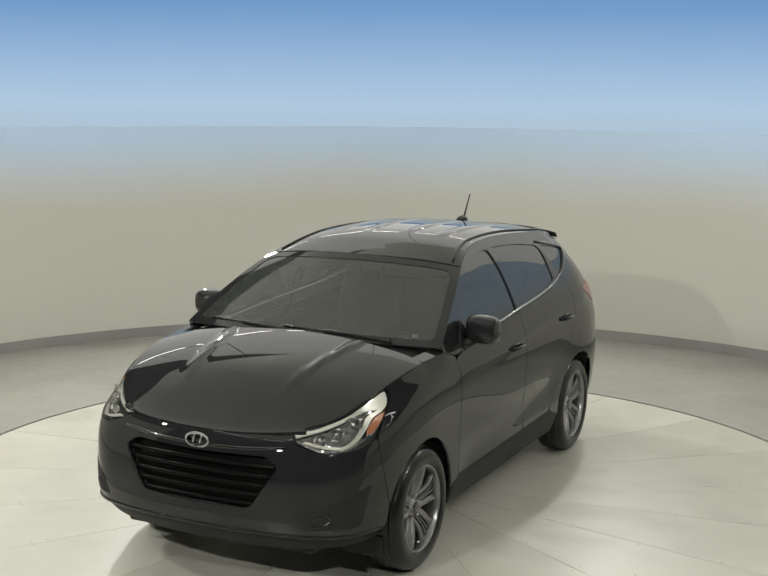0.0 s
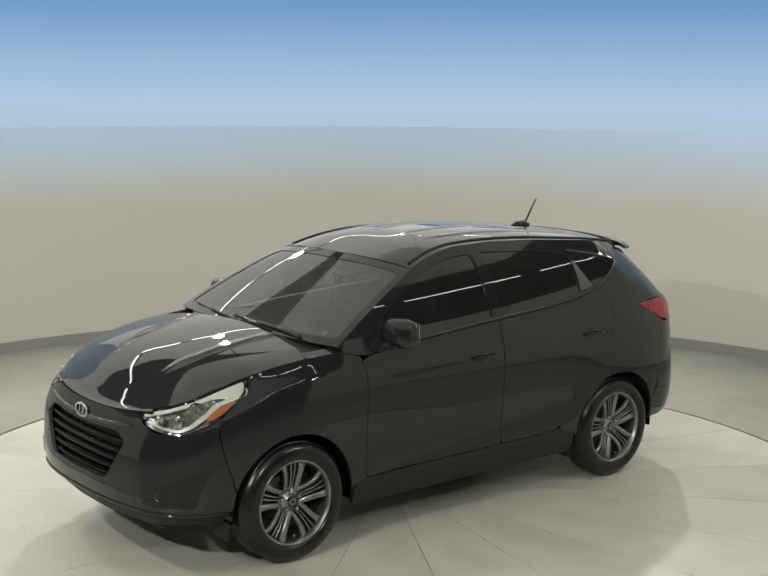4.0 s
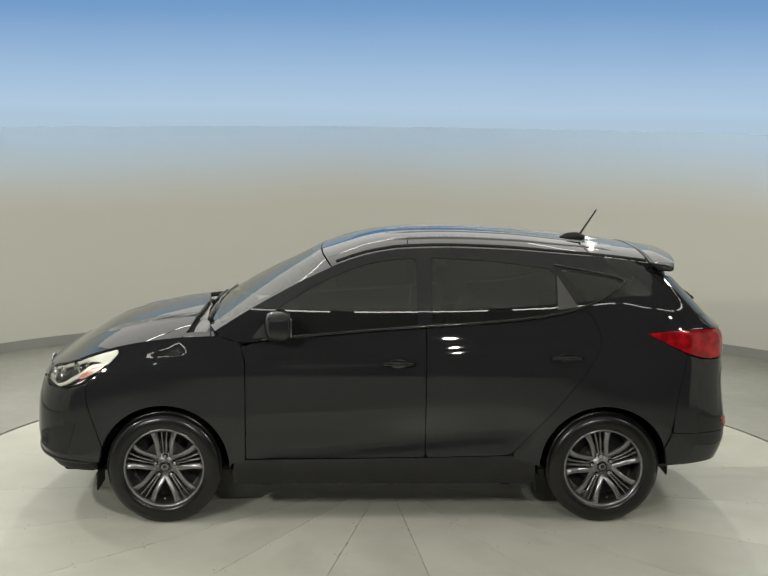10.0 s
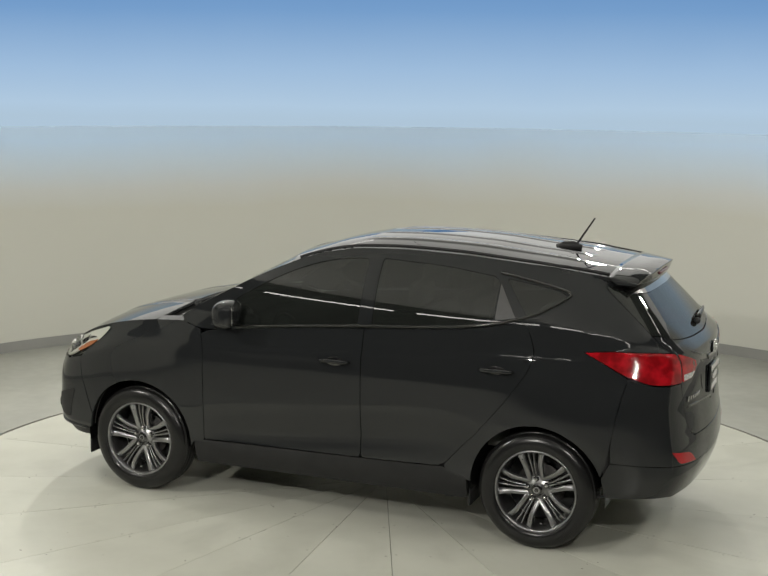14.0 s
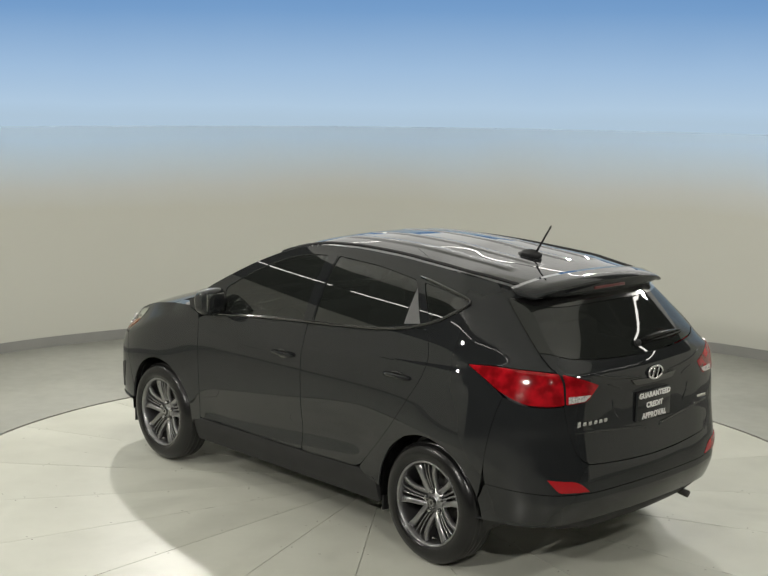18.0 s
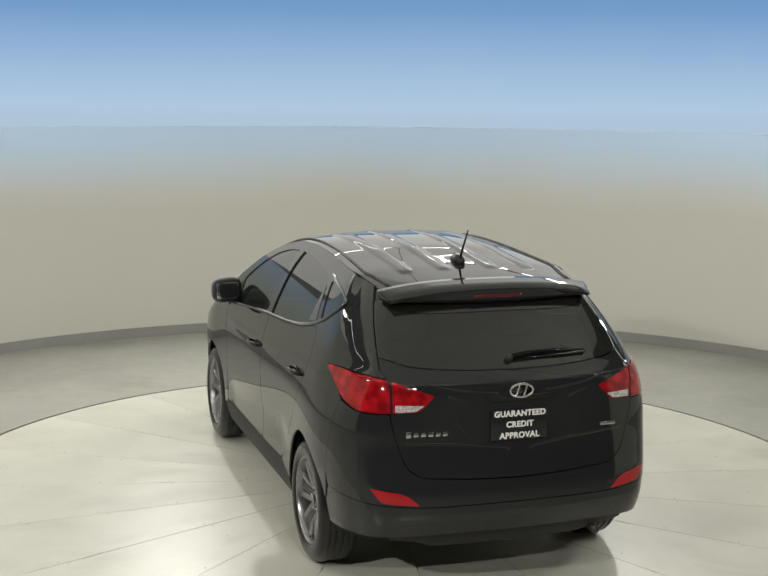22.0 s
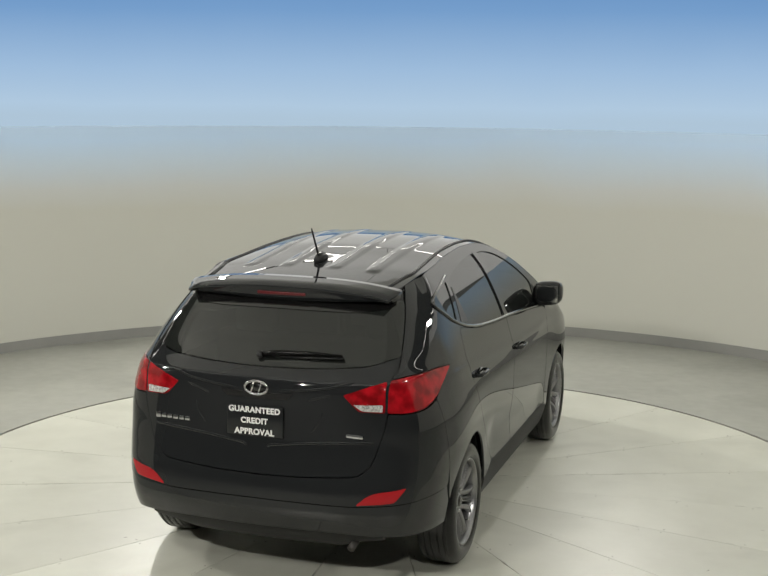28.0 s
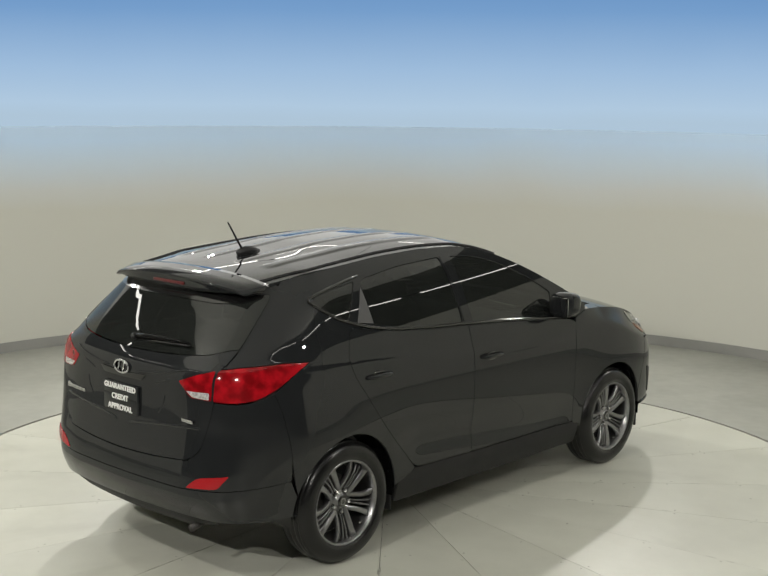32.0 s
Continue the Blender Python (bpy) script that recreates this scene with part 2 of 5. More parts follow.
def box_bm(x0, x1, y0, y1, z0, z1, bevel=0.0, seg=2, m=None):
    bm = bmesh.new()
    bmesh.ops.create_cube(bm, size=1.0)
    for v in bm.verts:
        v.co = Vector(((x0 + x1) / 2 + v.co.x * (x1 - x0), (y0 + y1) / 2 + v.co.y * (y1 - y0), (z0 + z1) / 2 + v.co.z * (z1 - z0)))
    if bevel:
        bmesh.ops.bevel(bm, geom=bm.edges[:], offset=bevel, segments=seg, affect="EDGES", profile=0.5)
    if m is not None:
        bm.transform(m)
    return bm


def lathe(profile, steps, axis="z", a0=0.0, a1=360.0):
    """Turns (radius, height) pairs about an axis. Returns verts and faces."""
    full = abs(a1 - a0) >= 360
    n = steps if full else steps + 1
    verts, faces = [], []
    for i in range(n):
        a = radians(a0 + (a1 - a0) * i / steps)
        for r, h in profile:
            c, s = r * math.cos(a), r * math.sin(a)
            verts.append((c, s, h) if axis == "z" else (c, h, s))
    k = len(profile)
    for i in range(steps):
        j = (i + 1) % n
        for q in range(k - 1):
            f = (i * k + q, j * k + q, j * k + q + 1, i * k + q + 1)
            faces.append(f if axis == "z" else f[::-1])
    return verts, faces


def tube(points, radius, sides=8, closed=False):
    """A round bar along points, as verts and faces."""
    pts = [Vector(p) for p in points]
    n = len(pts)
    verts, faces = [], []
    for i, p in enumerate(pts):
        d = (pts[(i + 1) % n] - pts[i - 1]) if closed or 0 < i < n - 1 else (pts[min(i + 1, n - 1)] - pts[max(i - 1, 0)])
        d.normalize()
        up = Vector((0, 0, 1)) if abs(d.z) < 0.9 else Vector((1, 0, 0))
        e1 = d.cross(up).normalized()
        e2 = d.cross(e1)
        r = radius[i] if isinstance(radius, (list, tuple)) else radius
        for s in range(sides):
            a = 2 * math.pi * s / sides
            verts.append(p + r * (math.cos(a) * e1 + math.sin(a) * e2))
    for i in range(n if closed else n - 1):
        j = (i + 1) % n
        for s in range(sides):
            t = (s + 1) % sides
            faces.append((i * sides + s, i * sides + t, j * sides + t, j * sides + s))
    if not closed:
        faces.append(tuple(range(sides))[::-1])
        faces.append(tuple((n - 1) * sides + s for s in range(sides)))
    return verts, faces

# ---------------------------------------------------------------- the studio


def arc_band(name, mat, r0, r1, z0, z1, a0, a1, steps, kind, label, category):
    verts, faces = lathe([(r0, z0), (r1, z0), (r1, z1 - 0.03 * (z1 > 1)), (r0, z1), (r0, z0)], steps, "z", a0, a1)
    k = 5
    faces += [tuple(range(k - 1)), tuple(steps * k + q for q in range(k - 1))[::-1]]
    verts = [(x + WALL_C[0], y + WALL_C[1], z) for x, y, z in verts]
    ob = thing(name, label, category, kind=kind, data=mesh_of(name, verts, faces, mat, False))
    for p in ob.data.polygons:
        p.use_smooth = True
    ob.data.set_sharp_from_angle(angle=radians(30))
    return ob


def build_studio():
    # ground sheet under everything, with a round well for the turntable
    verts, faces = lathe([(TABLE_R + 0.008, -0.20), (TABLE_R + 0.008, 0.0), (4.4, 0.0), (5.6, 0.0)], 128)
    thing("floor", "pale painted floor round the turntable, scuffed and matt", "floor", kind="structure", data=mesh_of("floor", verts, faces, FLOOR, False))
    verts, faces = lathe([(5.602, -0.004), (9.0, -0.004), (36.0, -0.004)], 128)
    thing("hall_floor", "grey floor of the hall outside the studio", "floor", kind="structure", data=mesh_of("hall_floor", verts, faces, HALL_FLOOR, False))
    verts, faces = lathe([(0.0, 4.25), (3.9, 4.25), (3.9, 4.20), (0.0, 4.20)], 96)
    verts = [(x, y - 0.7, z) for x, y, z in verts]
    thing("ceiling_canopy", "round pale ceiling above the turntable, with a faint added glow", "ceiling", kind="structure", data=mesh_of("ceiling_canopy", verts, faces, CANOPY, False))
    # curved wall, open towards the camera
    arc_band("wall_curved", WALL, WALL_R, WALL_R + 0.15, 0.0, 2.2, 42, 138, 80, "structure", "curved pale grey studio wall with an added sky blue tint at the top", "wall")
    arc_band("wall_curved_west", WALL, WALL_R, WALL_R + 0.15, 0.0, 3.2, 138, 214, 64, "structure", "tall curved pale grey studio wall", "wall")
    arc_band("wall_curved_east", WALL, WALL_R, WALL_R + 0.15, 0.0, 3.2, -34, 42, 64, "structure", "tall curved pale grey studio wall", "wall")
    arc_band("baseboard", BASE, WALL_R - 0.012, WALL_R - 0.002, 0.0, 0.102, -34, 214, 160, "structure", "grey vinyl baseboard along the curved wall", "baseboard")
    # the plain hall that closes the studio
    for name, b in (("wall_north", (-16.2, 16.2, 32.02, 32.2, 0, 5.75)), ("wall_south", (-16.2, 16.2, -13.2, -13.0, 0, 5.75)),
                    ("wall_east", (16.0, 16.2, -13, 32.0, 0, 5.75)), ("wall_west", (-16.2, -16.0, -13, 32.0, 0, 5.75))):
        me = bpy.data.meshes.new(name)
        bm = box_bm(*b)
        bm.to_mesh(me)
        bm.free()
        me.materials.append(HALL_WALL)
        thing(name, "plain grey wall of the hall behind the studio", "wall", kind="structure", data=me)
    me = bpy.data.meshes.new("backdrop")
    bm = box_bm(-15.9, 15.9, 31.9, 32.0, 0, 5.66)
    bm.to_mesh(me)
    bm.free()
    me.materials.append(SKY)
    thing("backdrop", "added sky blue backdrop, self-lit, far behind the curved wall", "backdrop", kind="structure", data=me)
    me = bpy.data.meshes.new("ceiling")
    bm = box_bm(-16.2, 16.2, -13.2, 32.2, 5.75, 5.95)
    bm.to_mesh(me)
    bm.free()
    me.materials.append(CEIL)
    thing("ceiling", "plain grey ceiling above the studio", "ceiling", kind="structure", data=me)


    # added glowing sheet, there for the reflections only
    me = bpy.data.meshes.new("ceiling_glow")
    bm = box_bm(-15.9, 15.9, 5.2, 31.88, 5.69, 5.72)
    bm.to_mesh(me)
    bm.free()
    me.materials.append(BAY_GLOW)
    thing("ceiling_glow", "added glowing ceiling sheet behind the curved wall, out of view", "ceiling", kind="structure", data=me)


def build_light_ring():
    ring = thing("light_ring", "leaning ring of white light tubes hung round the ceiling canopy", "light strip")

    def at(deg):
        """The ring leans: low and wide at the back, high at the front."""
        c, s_ = math.cos(radians(deg)), math.sin(radians(deg))
        return 4.92 * c, 4.92 * s_ + 0.28, 3.92 - 0.27 * s_

    pts = [at(360 * i / 96) for i in range(96)]
    for i in range(20):
        put("tube", mesh_of("tube", *tube([at(18 * i + 1.4 + 15.2 * k / 6) for k in range(7)], 0.022, 8), STRIP), ring, "glowing white tube")
    put("rail", mesh_of("rail", *tube([(x, y, z + 0.035) for x, y, z in pts], 0.02, 8, True), TRIM), ring)
    for i in range(8):
        x, y, z = pts[i * 12]
        put("hanger", mesh_of("hanger", *tube([(x, y, z + 0.06), (x, y, 5.75)], 0.006, 6), DARK_METAL), ring)


def build_flood_lights():
    for az, dist, watts in FLOODS:
        at = (dist * math.cos(radians(az)), dist * math.sin(radians(az)), RING_Z)
        head = thing("flood_light", "black studio flood light hung from the ceiling, switched on", "flood light", "flood lights")
        back = Vector(at) * 1.0 + (Vector(at) - Vector((0, 0, 0.4))).normalized() * 0.12
        head.matrix_world = look(back, (0, 0, 0.4))
        v, f = lathe([(0.0, 0.14), (0.08, 0.13), (0.11, 0.08), (0.125, -0.02), (0.115, -0.02), (0.10, 0.06), (0.0, 0.08)], 24)
        put("housing", mesh_of("housing", v, f, TRIM), head)
        v, f = lathe([(0.0, 0.045), (0.098, 0.045), (0.098, 0.05), (0.0, 0.05)], 24)
        put("lens", mesh_of("lens", v, f, GLOW), head, "glowing lens")
        inv = head.matrix_world.inverted()
        top = inv @ Vector((back.x, back.y, 5.75))
        put("stem", mesh_of("stem", *tube([inv @ (back + Vector((0, 0, 0.09))), top], 0.012, 8), TRIM), head)


SECTORS, FIRST = 20, 5.5


def build_turntable():
    table = thing("turntable", "round white-painted turntable of wedge panels, scuffed, under the car", "turntable")
    v, f = lathe([(0.0, -0.03), (TABLE_R - 0.002, -0.03), (TABLE_R - 0.002, -0.18), (0.0, -0.18)], 96)
    put("deck", mesh_of("deck", v, f, DARK_METAL, False), table, "dark deck below the panels")
    # dark ring in place of the gap's shade round the turntable
    v, f = lathe([(TABLE_R - 0.022, -0.002), (TABLE_R - 0.018, -0.006), (TABLE_R + 0.002, -0.006), (TABLE_R + 0.004, -0.03)], 160)
    put("edge_ring", mesh_of("edge_ring", v, f, EDGE_DARK, False), table, "dark ring coloured as the shade of the edge gap")
    # one wedge, shared by all
    gap = 0.0016
    verts, faces = [], []
    n = 10
    half = radians(180 / SECTORS)
    for z in (0.0, -0.028):
        verts.append((gap / math.sin(half), 0, z))
        for i in range(n + 1):
            a = -half + 2 * half * i / n
            lim = half - math.asin(gap / TABLE_R)
            a = max(-lim, min(lim, a))
            verts.append(((TABLE_R - 0.022) * math.cos(a), (TABLE_R - 0.022) * math.sin(a), z))
    m = n + 2
    faces = [tuple(range(m)), tuple(range(m, 2 * m))[::-1]]
    for i in range(m):
        j = (i + 1) % m
        faces.append((i, m + i, m + j, j))
    wedge = mesh_of("panel", verts, faces, PANEL, False)
    sv, sf = lathe([(0.0, 0.0012), (0.004, 0.001), (0.005, 0.0)], 8)
    screw = mesh_of("screw", sv, sf, CHIP)
    rng = random.Random(4)
    for i in range(SECTORS):
        ob = put("panel", wedge, table)
        ob.matrix_local = pose(0, 0, -rng.random() * 0.0012, 0, 0, FIRST + 9 + 18 * i)
    for i in range(SECTORS):
        a = radians(FIRST + 18 * i)
        for r in (0.95, 1.42, 1.90, 2.38, 2.86):
            for s in (-1, 1):
                if rng.random() < 0.12:
                    continue
                off = s * (0.026 + rng.random() * 0.008)
                rr = r + rng.uniform(-0.03, 0.03)
                ob = put("screw", screw, table)
                ob.location = (rr * math.cos(a) - off * math.sin(a), rr * math.sin(a) + off * math.cos(a), 0.0002)
    # chipped paint and rubber marks where cars drove on
    chips = bmesh.new()
    for i in range(40):
        a, r = rng.uniform(0, 6.28), rng.uniform(0.9, 2.95)
        c = Vector((r * math.cos(a), r * math.sin(a), 0.0006))
        size = rng.uniform(0.003, 0.011)
        ring = []
        turn = rng.uniform(0, 6.28)
        for k in range(9):
            b = k / 9 * 2 * math.pi
            q = size * rng.uniform(0.5, 1.0)
            p = Vector((q * 1.5 * math.cos(b), q * 0.45 * math.sin(b), 0))
            ring.append(chips.verts.new(c + Matrix.Rotation(turn, 3, "Z") @ p))
        chips.faces.new(ring)
    for i in range(90):
        a, r = radians(FIRST + 18 * rng.randrange(SECTORS)), rng.uniform(0.8, 2.98)
        out, side = Vector((math.cos(a), math.sin(a), 0)), Vector((-math.sin(a), math.cos(a), 0))
        c = out * r + side * rng.uniform(-0.010, 0.010) + Vector((0, 0, 0.0005))
        long_, wide = rng.uniform(0.010, 0.06), rng.uniform(0.0012, 0.004)
        ring = []
        for k in range(10):
            b = k / 10 * 2 * math.pi
            ring.append(chips.verts.new(c + out * long_ * math.cos(b) * rng.uniform(0.7, 1.0) + side * wide * math.sin(b) * rng.uniform(0.4, 1.0)))
        chips.faces.new(ring)
    ob = part("paint_wear", chips, CHIP, table, "grey chips and scuffs in the paint", False)
    ob["kind"] = "stuff"
    return table


# colours in the shade of the gap between turntable and floor
EDGE_DARK = mottled(material("edge_ring", (0.1, 0.09, 0.08), 0.8), (0.05, 0.045, 0.04), (0.26, 0.25, 0.22), 1.4, 60, 0.2)
CHIP = mottled(material("bare_board", (0.3, 0.29, 0.25), 0.85, spec=0.1), (0.20, 0.195, 0.17), (0.33, 0.32, 0.28), 12, 90, 0.1)

# ---------------------------------------------------------------- car surfaces


class Curve:
    """A smooth monotone curve through a few knots."""

    def __init__(self, *knots):
        k = sorted(knots)
        x, y = np.array([a for a, b in k], float), np.array([b for a, b in k], float)
        h, d = np.diff(x), np.diff(y) / np.diff(x)
        m = np.zeros(len(x))
        m[0], m[-1] = d[0], d[-1]
        for i in range(1, len(x) - 1):
            if d[i - 1] * d[i] > 0:
                w1, w2 = 2 * h[i] + h[i - 1], h[i] + 2 * h[i - 1]
                m[i] = (w1 + w2) / (w1 / d[i - 1] + w2 / d[i])
        self.x, self.y, self.m = x, y, m

    def __call__(self, q):
        q = np.asarray(q, float)
        i = np.clip(np.searchsorted(self.x, q) - 1, 0, len(self.x) - 2)
        h = self.x[i + 1] - self.x[i]
        t = (q - self.x[i]) / h
        lo, hi = t < 0, t > 1
        tc_ = np.clip(t, 0, 1)
        v = ((1 + 2 * tc_) * (1 - tc_) ** 2 * self.y[i] + tc_ * (1 - tc_) ** 2 * h * self.m[i]
             + tc_ ** 2 * (3 - 2 * tc_) * self.y[i + 1] + tc_ ** 2 * (tc_ - 1) * h * self.m[i + 1])
        return v + np.where(lo, t * h * self.m[i], 0) + np.where(hi, (t - 1) * h * self.m[i + 1], 0)


# plan outline, front middle to rear middle
PLAN = ((2.195, 0.0), (2.187, 0.25), (2.152, 0.48), (2.085, 0.67), (1.965, 0.80), (1.75, 0.872), (1.45, 0.90), (1.0, 0.905), (0.0, 0.905),
        (-1.0, 0.905), (-1.45, 0.903), (-1.72, 0.888), (-1.93, 0.845), (-2.08, 0.745), (-2.15, 0.54), (-2.18, 0.26), (-2.19, 0.0))


def plan_curve():
    p = np.array([PLAN[1]] + list(PLAN) + [PLAN[-2]], float)
    p[0, 1] *= -1
    p[-1, 1] *= -1
    out = []
    for i in range(1, len(p) - 2):
        ta, tb = [(p[i + k + 1] - p[i + k - 1]) / 2 for k in (0, 1)]
        da, db = np.linalg.norm(p[i] - p[i - 1]), np.linalg.norm(p[i + 1] - p[i])
        dc = np.linalg.norm(p[i + 2] - p[i + 1])
        ta, tb = (p[i + 1] - p[i - 1]) / (da + db) * db, (p[i + 2] - p[i]) / (db + dc) * db
        for t in np.linspace(0, 1, 60, endpoint=False):
            out.append((2 * t ** 3 - 3 * t ** 2 + 1) * p[i] + (t ** 3 - 2 * t ** 2 + t) * ta + (3 * t ** 2 - 2 * t ** 3) * p[i + 1] + (t ** 3 - t ** 2) * tb)
    out.append(p[-2])
    out = np.array(out)
    s = np.concatenate([[0], np.cumsum(np.linalg.norm(np.diff(out, axis=0), axis=1))])
    return out, s


PLAN_XY, PLAN_S = plan_curve()
U_END = PLAN_S[-1]
FRONT_X = Curve((0.16, 1.99), (0.22, 2.05), (0.28, 2.11), (0.34, 2.160), (0.40, 2.184), (0.5, 2.192), (0.65, 2.185), (0.78, 2.155), (0.86, 2.115), (0.92, 2.05), (1.05, 1.95))
REAR_X = Curve((0.24, -2.02), (0.30, -2.10), (0.38, -2.155), (0.50, -2.19), (0.60, -2.184), (0.70, -2.168), (0.85, -2.152), (1.0, -2.149), (1.10, -2.15),
               (1.15, -2.135), (1.19, -2.085), (1.25, -2.03), (1.35, -1.935), (1.50, -1.79), (1.62, -1.67))
INSET_Y = Curve((0.16, 0.085), (0.24, 0.05), (0.32, 0.022), (0.38, 0.012), (0.50, 0.010), (0.72, 0.003), (0.9, 0.0), (0.98, 0.006), (1.06, 0.022), (1.15, 0.047),
                (1.30, 0.106), (1.49, 0.207), (1.61, 0.305), (1.72, 0.42))
JOIN_Z = Curve((0.85, 1.142), (1.0, 1.139), (1.2, 1.126), (1.5, 1.082), (1.7, 1.026), (1.9, 0.943), (2.05, 0.888), (2.15, 0.86))


def smooth01(t):
    t = np.clip(t, 0, 1)
    return t * t * (3 - 2 * t)


def skin(u, z):
    """The car's upright skin. u runs along the plan outline from the front middle, minus on the right-hand side."""
    u, z = np.asarray(u, float), np.asarray(z, float)
    a = np.abs(u)
    xb, yb = np.interp(a, PLAN_S, PLAN_XY[:, 0]), np.interp(a, PLAN_S, PLAN_XY[:, 1])
    front = smooth01((xb - 1.1) / 0.85)
    rear = smooth01((-xb - 1.15) / 0.85)
    x = xb - front * (2.195 - FRONT_X(z)) + rear * (REAR_X(z) + 2.19)
    rise = np.clip((z - (JOIN_Z(np.clip(xb, 0.85, 2.15)) - 0.14)) / 0.14, 0, 3)
    near_top = rise ** 2 / (0.6 + rise ** 2) * smooth01((xb - 0.95) / 0.3)
    full = np.clip(yb / 0.87, 0, 1) ** 1.3
    scoop = 0.014 * np.exp(-(((z - 0.46 - 0.13 * smooth01((0.85 - xb) / 1.75)) / 0.10) ** 2)) * smooth01((0.92 - xb) / 0.3) * smooth01((xb + 1.0) / 0.3) * smooth01((z - 0.33) / 0.08)
    line = 1.0 + 0.105 * smooth01((0.6 - xb) / 2.2)
    crease = 0.005 * np.exp(-(((z - line) / np.where(z > line, 0.020, 0.040)) ** 2)) * smooth01((1.0 - xb) / 0.5) * smooth01((xb + 1.75) / 0.25)
    haunch = 0.030 * np.exp(-(((z - 0.70) / 0.22) ** 2)) * np.exp(-(((xb + 1.55) / 0.42) ** 2)) + 0.012 * np.exp(-(((z - 0.70) / 0.2) ** 2)) * np.exp(-(((xb - 1.4) / 0.38) ** 2))
    waist = 0.016 * np.exp(-(((z - 1.12) / 0.12) ** 2)) * smooth01((-xb - 1.45) / 0.4)
    y = yb - full * (INSET_Y(z) + scoop - crease - haunch + waist) - near_top * 0.055 * full
    return np.stack([x, np.sign(u + 1e-12) * y, z], -1)


def u_at(x, z):
    """The place along the outline (left-hand side) where the skin at height z has that x."""
    us = np.linspace(0, U_END, 700)
    out = []
    for xi, zi in zip(np.atleast_1d(x), np.atleast_1d(z)):
        xs = skin(us, np.full(us.shape, zi))[:, 0]
        out.append(np.interp(-xi, -xs, us))
    return np.array(out)


HOOD_Z = Curve((0.9, 1.230), (1.15, 1.208), (1.38, 1.172), (1.54, 1.138), (1.70, 1.091), (1.86, 1.012), (2.0, 0.920), (2.08, 0.872), (2.15, 0.850))


def hood_surface(x, y):
    x, y = np.asarray(x, float), np.asarray(y, float)
    zj = JOIN_Z(np.clip(x, 0.85, 2.15))
    yj = np.interp(x, HOOD_EDGE_X, HOOD_EDGE_Y)
    zc = HOOD_Z(x)
    k = np.clip(np.abs(y) / np.maximum(yj, 0.45), 0, 1)
    rib = 0.009 * np.exp(-(((np.abs(y) - (0.30 + 0.16 * (1.9 - x))) / 0.028) ** 2)) * smooth01((1.95 - x) / 0.4)
    return np.stack([x, y, zc - (zc - zj) * k ** 2.3 + rib], -1)


_x = np.linspace(0.8, 2.12, 60)
HOOD_EDGE_X = _x
_z = JOIN_Z(np.clip(_x, 0.85, 2.15))
HOOD_EDGE_Y = skin(u_at(_x, _z), _z)[:, 1]

# the line of windscreen pillar and roof rail: height by x
RAIL_Z = Curve((1.02, 1.165), (0.94, 1.215), (0.80, 1.298), (0.658, 1.374), (0.516, 1.446), (0.372, 1.511), (0.227, 1.566), (0.08, 1.605), (-0.1, 1.630), (-0.37, 1.638), (-0.67, 1.632), (-0.96, 1.615),
               (-1.26, 1.594), (-1.53, 1.562), (-1.72, 1.532), (-1.95, 1.48))
ROOF_Z = Curve((0.42, 1.565), (0.26, 1.613), (0.1, 1.656), (-0.1, 1.684), (-0.4, 1.694), (-0.8, 1.680), (-1.1, 1.650), (-1.4, 1.621), (-1.7, 1.585), (-1.95, 1.54))
_x = np.linspace(-1.95, 1.03, 130)
RAIL_X = _x
RAIL_Y = skin(u_at(_x, RAIL_Z(_x)), RAIL_Z(_x))[:, 1]
RAIL_Y = np.where(_x < -1.5, np.interp(-1.5, _x, RAIL_Y) + (_x + 1.5) * 0.10, RAIL_Y)


def roof_surface(x, y):
    x, y = np.asarray(x, float), np.asarray(y, float)
    ye = np.interp(x, RAIL_X, RAIL_Y)
    ze, zc = RAIL_Z(x), ROOF_Z(x)
    k = np.clip(np.abs(y) / ye, 0, 1)
    ribs = 0.0
    for c in (0.14, 0.36):
        ribs = ribs + 0.006 * np.exp(-(((np.abs(y) - c) / 0.036) ** 4))
    ribs = ribs * smooth01((x + 1.45) / 0.06) * smooth01((0.0 - x) / 0.15)
    return np.stack([x, y, ze + (zc - ze) * (1 - k ** 2.8) + ribs], -1)


def screen_surface(a, b):
    """The windscreen: a from -1 to 1 across, b from 0 at the bonnet to 1 at the roof."""
    a, b = np.asarray(a, float), np.asarray(b, float)
    xe = 1.0 + (0.33 - 1.0) * b
    ze = RAIL_Z(xe)
    ye = np.interp(xe, RAIL_X, RAIL_Y)
    xc = 1.10 + (0.40 - 1.10) * b
    zc = 1.185 + (1.574 - 1.185) * b + 0.006 * np.sin(math.pi * b)
    w = 1 - np.abs(a) ** 2.2
    return np.stack([xe + (xc - xe) * w, a * ye, ze + (zc - ze) * w], -1)


# ---------------------------------------------------------------- panels cut from the surfaces
from mathutils.geometry import delaunay_2d_cdt


